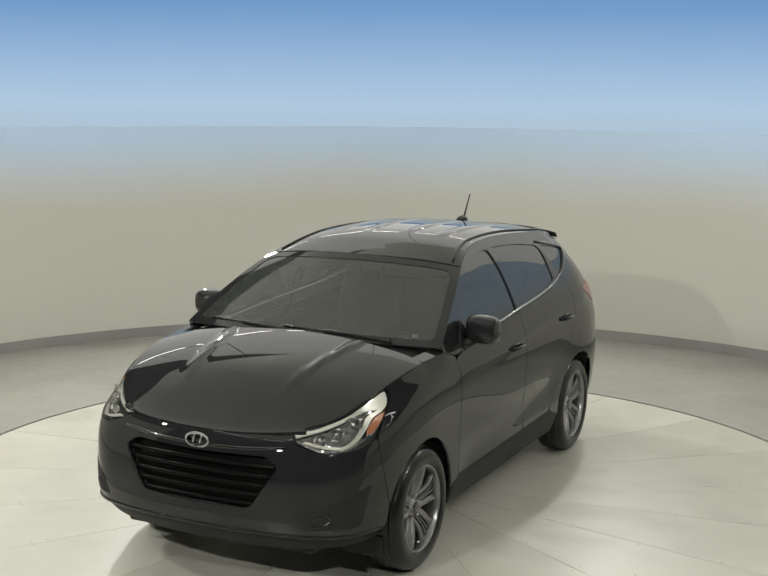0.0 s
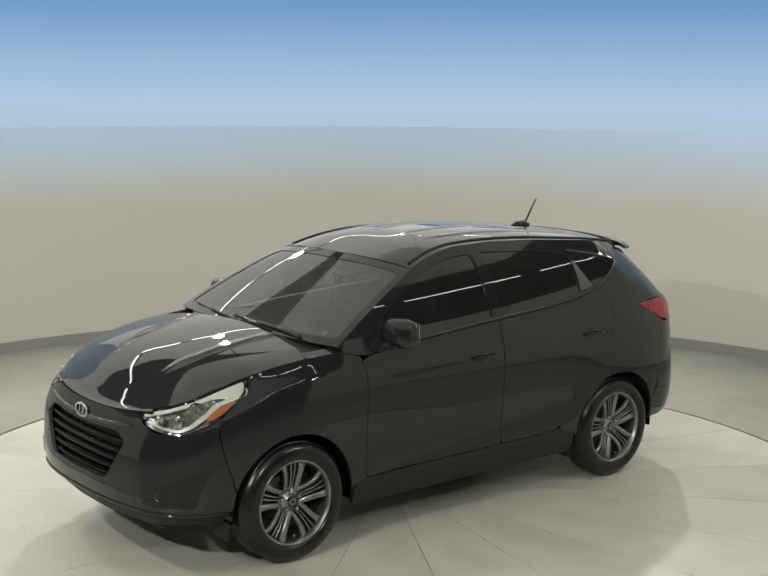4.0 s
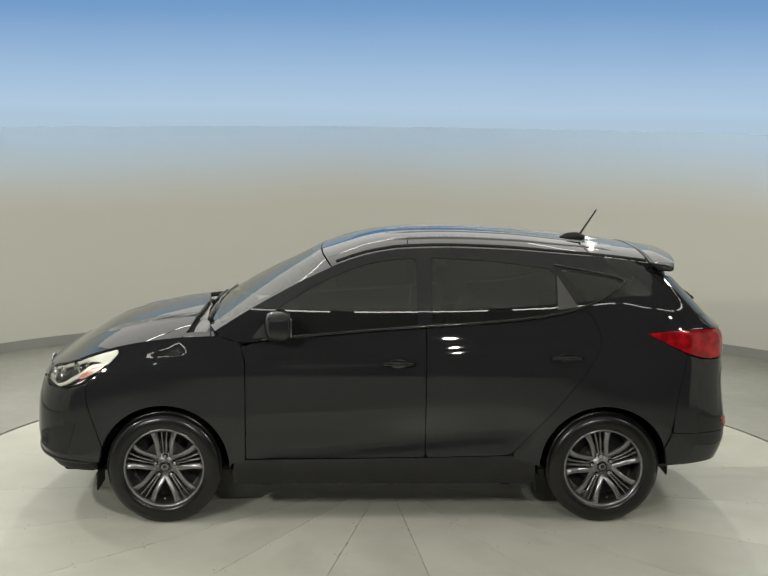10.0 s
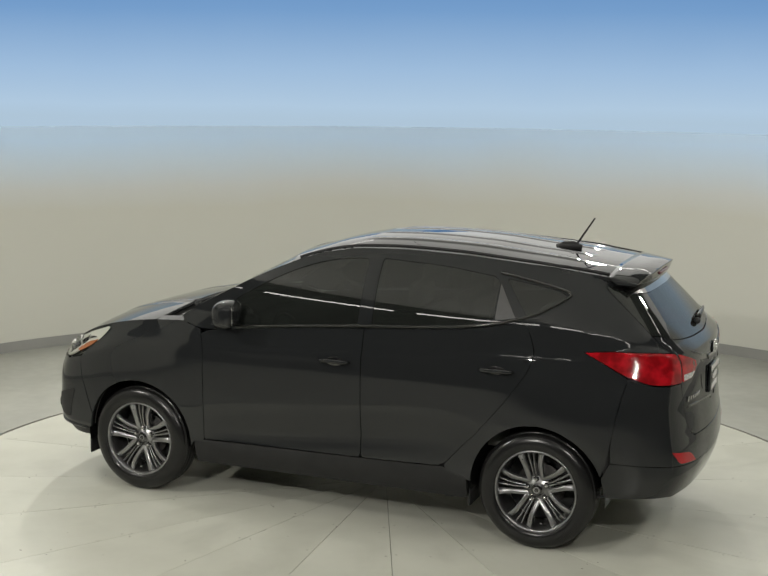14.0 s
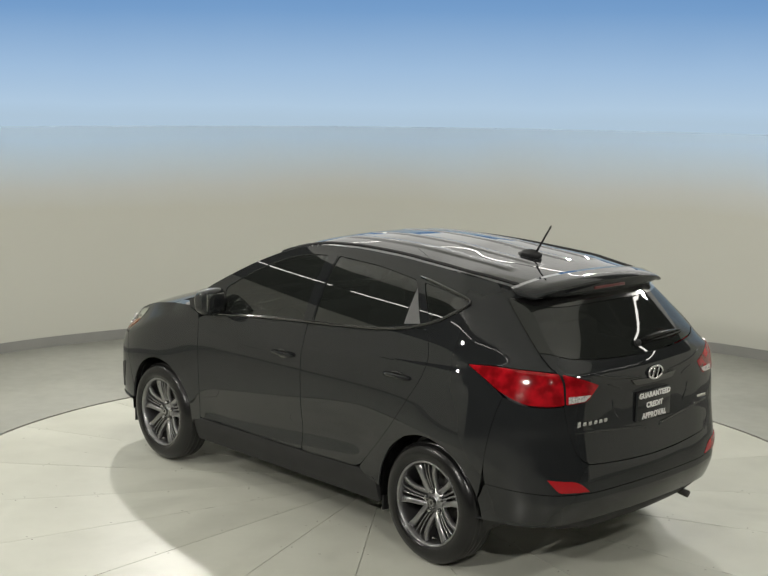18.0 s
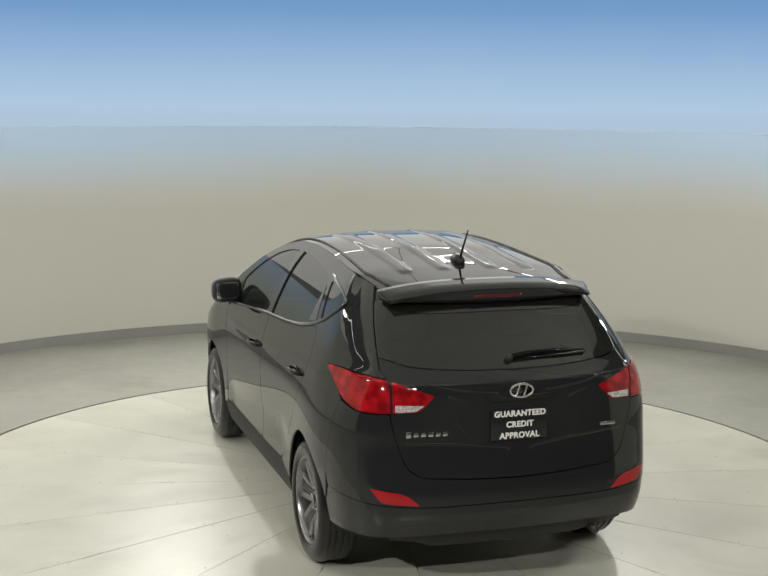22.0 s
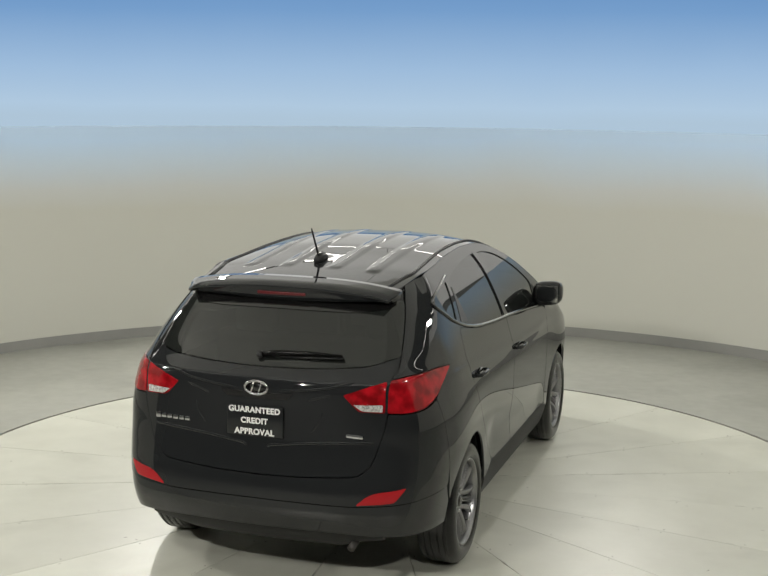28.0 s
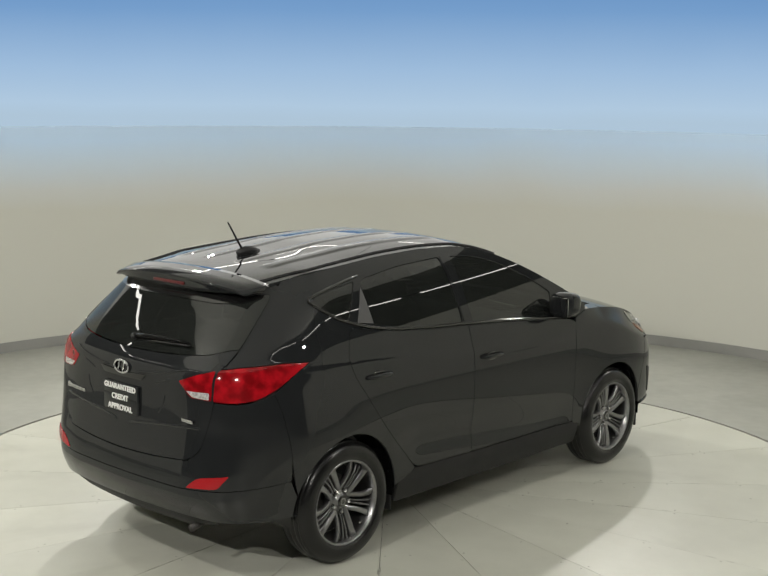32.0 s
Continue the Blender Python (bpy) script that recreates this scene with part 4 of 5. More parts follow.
    # headlamps
    lamp = [head_top(1.60, 0.006), head_top(1.70, 0.006), head_top(1.80, 0.006), head_top(1.92, 0.006), head_top(1.99, 0.005), head_top(2.04, 0.005), S(2.062, 0.872, 0.01)] + LAMP_HEAD_LOW[::-1]
    for s in (1, -1):
        p = rounded(lamp, 0.015)
        mean = p.mean(0)
        if s < 0:
            p = (p * np.array([-1, 1]))[::-1]
            mean = mean * np.array([-1, 1])
        hl = cut("headlamp", p, skin, LAMP_SILVER, car, "clear headlamp with pale trim and an amber corner", step=0.02, lift=-0.03, depth=0.0)
        cut("lens", p, skin, LENS, hl, "clear lens", step=0.025, lift=0.003, depth=0.02)
        # pale light guide along the top edge and the lower edge
        q = [head_top(1.588, 0.010), head_top(1.72, 0.010), head_top(1.86, 0.008), head_top(1.97, 0.007), head_top(2.035, 0.007), S(2.045, 0.872, 0.0), head_top(2.02, 0.014), head_top(1.95, 0.016), head_top(1.88, 0.019), head_top(1.80, 0.025), head_top(1.745, 0.038), S(1.695, 0.968, 0.01), S(1.66, 0.966, 0.0), S(1.608, 0.993, 0.01)]
        g_ = rounded(q, 0.008)
        cut("light_guide", g_ if s > 0 else (g_ * np.array([-1, 1]))[::-1], skin, PALE, hl, "pale light guide", step=0.02, lift=-0.010, depth=0.012)
        q = [S(1.612, 0.990, 0.0), S(1.66, 0.960, 0.02), S(1.745, 0.936, 0.02), S(1.822, 0.884, 0.03), S(1.892, 0.841, 0.03), S(1.96, 0.812, 0.03), Fr(0.66, 0.824, 0.05), Fr(0.56, 0.848, 0.0), Fr(0.575, 0.856, 0.0), Fr(0.66, 0.835, 0.05), S(1.965, 0.824, 0.03), S(1.902, 0.853, 0.03), S(1.836, 0.897, 0.03), S(1.760, 0.950, 0.02), S(1.67, 0.972, 0.02), S(1.62, 0.998, 0.0)]
        g_ = rounded(q, 0.008)
        cut("lower_trim", g_ if s > 0 else (g_ * np.array([-1, 1]))[::-1], skin, PALE, hl, "pale lower trim", step=0.02, lift=-0.008, depth=0.014)
        q = [S(1.662, 0.954, 0.0), S(1.720, 0.909, 0.01), S(1.80, 0.869, 0.01), S(1.832, 0.868, 0.0), S(1.808, 0.892, 0.01), S(1.742, 0.932, 0.02), S(1.70, 0.943, 0.01)]
        g_ = rounded(q, 0.008)
        cut("amber_reflector", g_ if s > 0 else (g_ * np.array([-1, 1]))[::-1], skin, AMBER, hl, "amber corner reflector", step=0.015, lift=0.0045, depth=0.006)
        for name, uu, zz, rad in (("projector", S(1.862, 0.908)[0], 0.908, 0.048), ("projector", S(1.955, 0.872)[0], 0.872, 0.042), ("projector", Fr(0.635, 0.855)[0], 0.855, 0.030), ("projector", S(1.795, 0.948)[0], 0.948, 0.022)):
            c = skin(np.array([s * uu]), np.array([zz]))[0]
            n_ = surf_normals(skin, np.array([s * uu]), np.array([zz]))[0]
            n_ = Vector((max(n_[0], 0.6), n_[1] * 0.6, 0)).normalized()
            v, f = lathe([(rad, 0.0), (rad * 0.92, -0.008), (rad * 0.6, -0.026), (rad * 0.45, -0.026), (rad * 0.40, -0.012), (rad * 0.22, -0.004), (0.0, -0.002)], 20)
            rot = n_.to_track_quat("Z", "Y").to_matrix().to_4x4()
            me = mesh_of(name, v, f, REFLECTOR)
            ob = put(name, me, hl, "chrome reflector bowl")
            ob.matrix_local = Matrix.Translation(Vector(c) - n_ * 0.012) @ rot
    # rear bumper, tailgate, lamps
    half = [(U_END, 0.535, 0.02), R(0.5, 0.53, 0.1), R(0.74, 0.545, 0.05), S(-1.74, 0.56, 0.02), S(-1.738, 0.65, 0.04), S(-1.8135, 1.027, 0.01), S(-1.93, 0.995, 0.04), R(0.75, 0.992, 0.03), R(0.672, 0.997, 0.01),
            R(0.645, 0.87, 0.05), R(0.60, 0.73, 0.05), R(0.53, 0.675, 0.03), R(0.25, 0.655, 0.05), (U_END, 0.65, 0.02)]
    cut("rear_bumper", rear_poly(half), rear_skin, PAINT, car, "glossy black rear bumper", step=0.035)
    half = [(U_END, 0.375, 0.02), R(0.45, 0.372, 0.05), R(0.70, 0.36, 0.05), S(-1.66, 0.35, 0.02)] + [S(x, z, 0.0) for x, z, _ in arc_pts(-1.32, HUB_Z, ARCH_R, 178, 162, 4)] + [S(-1.738, 0.555, 0.01), R(0.74, 0.54, 0.05), R(0.5, 0.524, 0.1), (U_END, 0.529, 0.02)]
    cut("rear_valance", rear_poly(half), rear_skin, PAINT, car, "black lower bumper", step=0.035, lift=-0.003)
    low = [(U_END, 0.25, 0.02), R(0.42, 0.25, 0.03), R(0.50, 0.30, 0.03), R(0.66, 0.32, 0.02), R(0.66, 0.352, 0.01), R(0.45, 0.364, 0.05), (U_END, 0.367, 0.02)]
    cut("rear_diffuser", rear_poly(low), rear_skin, TRIM, car, "matt black plastic under the bumper", step=0.035, lift=-0.02)
    gate_half = [(U_END, 0.657, 0.02), R(0.25, 0.662, 0.05), R(0.525, 0.680, 0.03), R(0.597, 0.734, 0.05), R(0.642, 0.87, 0.05), R(0.668, 0.997, 0.01),
                 R(0.670, 1.160, 0.01), R(0.681, 1.250, 0.01), R(0.64, 1.244, 0.03), R(0.55, 1.214, 0.05), R(0.3, 1.195, 0.1), (U_END, 1.189, 0.02)]
    gate = cut("tailgate", rear_poly(gate_half), rear_skin, PAINT, car, "glossy black tailgate", step=0.035)
    win = [(U_END, 1.195, 0.02), R(0.3, 1.201, 0.1), R(0.55, 1.220, 0.05), R(0.640, 1.250, 0.02), R(0.680, 1.256, 0.01), R(0.661, 1.35, 0.05), R(0.608, 1.50, 0.02), R(0.3, 1.51, 0.05), (U_END, 1.513, 0.02)]
    cut("rear_window", rear_poly(win), rear_skin, TINT, gate, "dark tinted rear glass", step=0.04, lift=-0.003, depth=0.004)
    # black edge print that also colours in the spoiler's shadow on the glass
    band = [(U_END, 1.452, 0.02), R(0.40, 1.448, 0.1), R(0.55, 1.462, 0.05), R(0.600, 1.497, 0.01), R(0.3, 1.508, 0.05), (U_END, 1.511, 0.02)]
    cut("glass_band", rear_poly(band), rear_skin, GLOSS_BLACK, gate, "black printed band along the glass top, also the spoiler's shade", step=0.04, lift=0.001, depth=0.0)
    for s in (1, -1):
        p = rounded(LAMP_TAIL, 0.012)
        p = p if s > 0 else (p * np.array([-1, 1]))[::-1]
        tl = cut("tail_lamp", p, skin, RED, car, "red tail lamp wrapping round the corner", step=0.02, lift=0.003, bulge=0.005, depth=0.02)
        q = rounded([R(0.657, 1.158, 0.01), R(0.657, 1.005, 0.01), R(0.53, 1.008, 0.02), R(0.452, 1.088, 0.01), R(0.56, 1.128, 0.05)], 0.01)
        q = q if s > 0 else (q * np.array([-1, 1]))[::-1]
        cut("inner_lens", q, skin, RED, tl, "red lens on the tailgate", step=0.02, lift=0.003, bulge=0.004, depth=0.015)
        q = rounded([R(0.645, 1.046, 0.005), R(0.645, 1.010, 0.005), R(0.545, 1.013, 0.01), R(0.505, 1.042, 0.005)], 0.005)
        q = q if s > 0 else (q * np.array([-1, 1]))[::-1]
        cut("reversing_lens", q, skin, CLEAR, tl, "clear reversing lens", step=0.015, lift=0.006, bulge=0.003, depth=0.01)
        q = rounded([R(0.765, 0.625, 0.01), R(0.715, 0.555, 0.02), R(0.53, 0.538, 0.01), R(0.60, 0.60, 0.05)], 0.01)
        q = q if s > 0 else (q * np.array([-1, 1]))[::-1]
        cut("rear_reflector", q, skin, RED_DIM, car, "red bumper reflector", step=0.02, lift=0.004, bulge=0.004, depth=0.01)
    both("pillar_backing", [R(0.60, 1.12, 0.0), R(0.74, 1.12, 0.0), R(0.73, 1.22, 0.02), R(0.70, 1.36, 0.02), R(0.645, 1.50, 0.02), S(-1.56, 1.555, 0.0), R(0.50, 1.565, 0.0), R(0.56, 1.44, 0.02), R(0.61, 1.30, 0.02)], PAINT, car, "black frame round the tailgate", step=0.03, lift=-0.013, depth=0.0)
    # dark shell behind the gaps
    hull = [S(1.80, 0.33, 0.02), Fr(0.66, 0.31, 0.02), (0.0, 0.30, 0.02), (0.0, 0.83, 0.02), Fr(0.64, 0.80, 0.02), S(1.65, 0.93), S(1.3, 1.03), S(0.9, 1.05), S(0.5, 1.06), S(-1.1, 1.06), S(-1.5, 1.06), R(0.7, 1.10), (U_END, 1.10, 0.02), (U_END, 0.34, 0.02), R(0.6, 0.34), S(-1.75, 0.38)]
    hull += [S(x, z, 0.0) for x, z, _ in arc_pts(-1.32, HUB_Z, ARCH_R + 0.01, 175, 5, 12)] + [S(-0.88, 0.28), S(0.88, 0.28)] + [S(x, z, 0.0) for x, z, _ in arc_pts(1.32, HUB_Z, ARCH_R + 0.01, 175, 5, 12)]
    both("inner_shell", hull, CABIN, car, "dark inner shell", step=0.06, lift=-0.055, depth=0.0)


def rear_skin(u, z):
    """The skin with u counted on past the rear middle, so that panels can cross it."""
    u = np.asarray(u, float)
    return skin(np.where(u > U_END, u - 2 * U_END, u), z) if np.ndim(u) else skin(u, z)


def rear_poly(half, r=0.02):
    """A polygon across the rear middle from its left half."""
    return rounded(list(half) + [(2 * U_END - q[0], q[1], q[2]) for q in half[::-1] if abs(q[0] - U_END) > 1e-6], r)


def build_glasshouse(car):
    w = rounded([(-0.955, 0.03, 0.06), (0.955, 0.03, 0.06), (0.955, 0.965, 0.08), (-0.955, 0.965, 0.08)], 0.05)
    cut("windscreen", w, screen_surface, GLASS, car, "clear windscreen", step=0.05, depth=0.004, lift=-0.004)
    frame_ = rounded([(-1.0, -0.02, 0.0), (1.0, -0.02, 0.0), (1.0, 1.0, 0.0), (-1.0, 1.0, 0.0)], 0.0)
    hole = rounded([(-0.94, 0.05, 0.06), (0.94, 0.05, 0.06), (0.93, 0.925, 0.10), (-0.93, 0.925, 0.10)], 0.05)
    cut("windscreen_frame", frame_, screen_surface, PAINT, car, "black windscreen pillars", step=0.04, holes=[hole], depth=0.012)
    cut("shade_band", rounded([(-0.93, 0.80, 0.02), (0.93, 0.80, 0.02), (0.93, 0.955, 0.08), (-0.93, 0.955, 0.08)], 0.02), screen_surface, SHADE, car, "dark band along the glass top", step=0.05, lift=-0.008, depth=0.0)
    # scuttle under the glass
    half_ = [(0.96, 0.785, 0.02), (1.07, 0.775, 0.03), (1.21, 0.765, 0.03), (1.20, 0.60, 0.10), (1.175, 0.40, 0.15), (1.15, 0.0, 0.02)]
    q = rounded(half_ + [(x, -y, r) for x, y, r in half_[::-1] if y > 0], 0.05)
    cut("scuttle_panel", q, lambda x, y: hood_surface(x, y) - np.array([0, 0, 0.034]), TRIM, car, "matt black scuttle panel", step=0.05)
    # two front wipers lying on the glass
    for y0, y1 in ((0.50, -0.13), (-0.05, -0.62)):
        piv = screen_surface(np.array([y0 / 0.76]), np.array([-0.005]))[0]
        tip = screen_surface(np.array([y1 / 0.76]), np.array([0.060]))[0]
        n_ = np.array([0.5, 0, 0.86]) * 1.1
        arm = [piv + n_ * 0.004, piv * 0.7 + tip * 0.3 + n_ * 0.018, piv * 0.4 + tip * 0.6 + n_ * 0.016]
        wp = put("front_wiper", mesh_of("front_wiper", *tube(arm, 0.0075, 8), TRIM), car, "black wiper")
        bl = [piv * (1 - k) + tip * k + n_ * 0.006 for k in (0.12, 0.35, 0.6, 0.8, 1.0)]
        put("wiper_blade", mesh_of("wiper_blade", *tube(bl, 0.007, 6), RUBBER), wp)
        bm = bmesh.new()
        bmesh.ops.create_uvsphere(bm, u_segments=12, v_segments=8, radius=0.017)
        bm.transform(Matrix.Translation(piv + n_ * 0.012))
        part("pivot_cap", bm, TRIM, wp)
    # rear spoiler
    verts, faces = [], []
    ys = np.linspace(-0.565, 0.565, 41)
    k = 0
    for y in ys:
        t = abs(y) / 0.565
        back = -1.838 + 0.06 * t ** 3.5
        drop = 0.012 * smooth01((t - 0.90) / 0.10)
        face_ = 0.018 + 0.058 * (1 - t ** 2)
        ring = []
        for x in (-1.63, -1.66, -1.69, -1.72, back):
            p = roof_surface(np.array([x]), np.array([y * 0.985]))[0]
            lift_ = 0.003 + 0.006 * smooth01((-1.66 - x) / 0.2)
            ring.append((x, y * (1 + 0.06 * smooth01((x + 1.78) / 0.12)), p[2] + lift_ - drop * smooth01((-1.62 - x) / 0.12)))
        tx, _, tz = ring[-1]
        ring += [(tx - 0.003, y, tz - 0.006), (tx + 0.002, y, tz - 0.014), (tx + 0.009, y, tz - face_ * 0.7), (tx + 0.016, y, tz - face_), (tx + 0.10, y * 1.06, tz - face_ + 0.012)]
        verts += ring
        k = len(ring)
    for i in range(len(ys) - 1):
        for j in range(k):
            jn = (j + 1) % k
            faces.append((i * k + j, i * k + jn, (i + 1) * k + jn, (i + 1) * k + j))
    faces += [tuple(range(k))[::-1], tuple((len(ys) - 1) * k + j for j in range(k))]
    sp = put("rear_spoiler", mesh_of("rear_spoiler", verts, faces, PAINT), car, "glossy black roof spoiler")
    bm = bmesh.new()
    bm.from_mesh(sp.data)
    bmesh.ops.recalc_face_normals(bm, faces=bm.faces[:])
    bm.to_mesh(sp.data)
    bm.free()
    for p in sp.data.polygons:
        p.use_smooth = True
    part("brake_light", box_bm(-1.838, -1.81, -0.135, 0.135, 1.522, 1.538, 0.004), RED_DARK, sp, "dark red high brake light")
    # aerial
    pts = [(-1.17, 0, 1.640), (-1.22, 0, 1.648), (-1.28, 0, 1.650), (-1.33, 0, 1.640)]
    base = put("aerial", mesh_of("aerial", *tube(pts, [0.012, 0.026, 0.028, 0.018], 12), TRIM), car, "black roof aerial")
    put("rod", mesh_of("rod", *tube([(-1.295, 0, 1.655), (-1.35, 0, 1.74), (-1.405, 0, 1.825)], [0.0075, 0.006, 0.0045], 8), TRIM), base)


def build_mirror(car, s):
    bm = bmesh.new()
    bmesh.ops.create_cube(bm, size=2.0)
    bmesh.ops.subdivide_edges(bm, edges=bm.edges[:], cuts=7, use_grid_fill=True)
    for v in bm.verts:
        x, y, z = v.co
        r = (abs(x) ** 3.2 + abs(y) ** 3.2 + abs(z) ** 3.2) ** (1 / 3.2)
        x, y, z = x / r, y / r, z / r
        front = 0.5 * (x + 1)
        v.co = Vector((x * 0.078, y * 0.112 * (1 - 0.22 * front), z * 0.090 * (1 - 0.18 * front) - 0.008 * y))
    bm.transform(Matrix.Translation((0.64, s * 0.945, 1.222)) @ Matrix.Rotation(s * radians(8), 4, "Z"))
    body = part("door_mirror", bm, PAINT, car, "black door mirror")
    bm = box_bm(-0.002, 0.002, -0.078, 0.078, -0.055, 0.055, 0.001)
    bmesh.ops.bevel(bm, geom=[e for e in bm.edges if abs((e.verts[0].co - e.verts[1].co).x) > 0.001], offset=0.02, segments=3, affect="EDGES")
    bm.transform(Matrix.Translation((0.569, s * 0.942, 1.222)) @ Matrix.Rotation(s * radians(8), 4, "Z"))
    part("mirror_glass", bm, MIRROR, body, "mirror glass")
    put("mirror_arm", mesh_of("mirror_arm", *tube([(0.69, s * 0.84, 1.125), (0.68, s * 0.875, 1.145), (0.655, s * 0.91, 1.165)], [0.032, 0.028, 0.026], 10), TRIM), body, "black mirror foot")


def sailed(car):
    both("mirror_sail", [S(0.80, 1.126), S(0.628, 1.142), S(0.674, 1.276, 0.01)], TRIM, car, "black corner trim", step=0.03, lift=0.003, depth=0.006)


# ---------------------------------------------------------------- wheels
TYRE_R, RIM_R, TYRE_W = 0.341, 0.238, 0.222


def wheel_meshes():
    """The parts of one wheel, its axle along y, its face towards +y, the hub at 0."""
    w, R_, r_ = TYRE_W / 2, TYRE_R, RIM_R
    prof = [(r_ - 0.004, w - 0.022), (r_ + 0.006, w - 0.008), (r_ + 0.022, w - 0.001), (r_ + 0.045, w), (R_ - 0.036, w - 0.006), (R_ - 0.020, w - 0.016), (R_ - 0.008, w - 0.030), (R_ - 0.002, w - 0.045)]
    tread = []
    for c in (0.055, 0.02, -0.02, -0.055):
        tread += [(R_, c + 0.012), (R_, c + 0.005), (R_ - 0.007, c + 0.004), (R_ - 0.007, c - 0.004), (R_, c - 0.005)]
    prof = prof + tread + [(r, -h) for r, h in prof[::-1]]
    out = {"tyre": mesh_of("tyre", *lathe(prof, 72, "y"), RUBBER)}
    barrel = [(r_ + 0.002, w - 0.014), (r_ - 0.003, w - 0.010), (r_ - 0.010, w - 0.016), (r_ - 0.014, w - 0.05), (r_ - 0.03, -w + 0.05), (r_ - 0.004, -w + 0.02)]
    out["rim"] = mesh_of("rim", *lathe(barrel, 72, "y"), ALLOY)
    back = [(0.0, -0.02), (0.135, -0.02), (0.140, -0.03), (0.140, -0.045), (0.0, -0.045)]
    out["brake_disc"] = mesh_of("brake_disc", *lathe(back, 40, "y"), DARK_METAL)
    v, f = lathe([(r_ - 0.032, -0.06), (0.0, -0.06)], 40, "y")
    out["backing_plate"] = mesh_of("backing_plate", v, f, TRIM)
    hub = [(0.0, 0.058), (0.034, 0.058), (0.038, 0.050), (0.044, 0.042), (0.078, 0.038), (0.084, 0.028), (0.084, 0.0), (0.0, 0.0)]
    out["hub"] = mesh_of("hub", *lathe(hub, 40, "y"), ALLOY)
    cap = [(0.0, 0.066), (0.026, 0.065), (0.033, 0.061), (0.033, 0.056)]
    out["centre_cap"] = mesh_of("centre_cap", *lathe(cap, 24, "y"), GLOSS_BLACK)
    ring = [(0.012, 0.0664), (0.016, 0.0672), (0.020, 0.0662)]
    out["cap_badge"] = mesh_of("cap_badge", *lathe(ring, 24, "y"), ALLOY)
    # flat black disc puts the nut hole's shade into colour
    shade_disc = [(0.0, 0.041), (0.016, 0.041), (0.0175, 0.039)]
    out["nut_shade"] = mesh_of("nut_shade", *lathe(shade_disc, 16, "y"), GLOSS_BLACK)
    nut = [(0.0, 0.056), (0.0075, 0.056), (0.0105, 0.052), (0.0105, 0.036)]
    out["wheel_nut"] = mesh_of("wheel_nut", *lathe(nut, 6, "y"), CHROME)

    def spoke(offs, widths, twist, h_in=0.040, h_out=0.074, thick=0.024):
        """A bar from hub to rim beside the group's middle line, offs and widths given at hub, middle and rim."""
        n = 11
        off = Curve((0.0, offs[0]), (0.55, offs[1]), (1.0, offs[2]))
        wid = Curve((0.0, widths[0]), (0.55, widths[1]), (1.0, widths[2]))
        verts, faces = [], []
        for i in range(n):
            t = i / (n - 1)
            side_ = float(off(t))
            end = math.sqrt((r_ - 0.007) ** 2 - side_ ** 2)
            cx, cz = 0.048 + (end - 0.048) * t, side_
            half = float(wid(t)) / 2
            h = h_in + (h_out - h_in) * (math.sin(t * math.pi / 2)) + 0.006 * math.sin(math.pi * t)
            if t > 0.92:
                h -= 0.006
            tx, tz = 0.0, 1.0
            tw = twist * half
            for e, dh in ((-1, -thick), (-1, -0.003 - tw), (-0.75, -tw * 0.7), (0.75, tw * 0.7), (1, -0.003 + tw), (1, -thick)):
                verts.append((cx + tx * half * e, h + dh, cz + tz * half * e))
        for i in range(n - 1):
            for j in range(5):
                faces.append((i * 6 + j, i * 6 + j + 1, (i + 1) * 6 + j + 1, (i + 1) * 6 + j)[::-1])
        faces.append(tuple(range((n - 1) * 6, n * 6)))
        me = mesh_of("spoke", verts, faces, ALLOY)
        bm = bmesh.new()
        bm.from_mesh(me)
        bmesh.ops.recalc_face_normals(bm, faces=bm.faces[:])
        bm.to_mesh(me)
        bm.free()
        for p in me.polygons:
            p.use_smooth = True
        return me

    out["blade_a"] = spoke((0.034, 0.043, 0.064), (0.026, 0.028, 0.038), 0.40)
    out["blade_b"] = spoke((-0.034, -0.043, -0.064), (0.026, 0.028, 0.038), -0.40)
    out["thin_a"] = spoke((0.006, 0.010, 0.017), (0.008, 0.008, 0.010), 0.0, 0.034, 0.068, 0.020)
    out["thin_b"] = spoke((-0.006, -0.010, -0.017), (0.008, 0.008, 0.010), 0.0, 0.034, 0.068, 0.020)
    return out


WHEEL_MESHES = wheel_meshes()


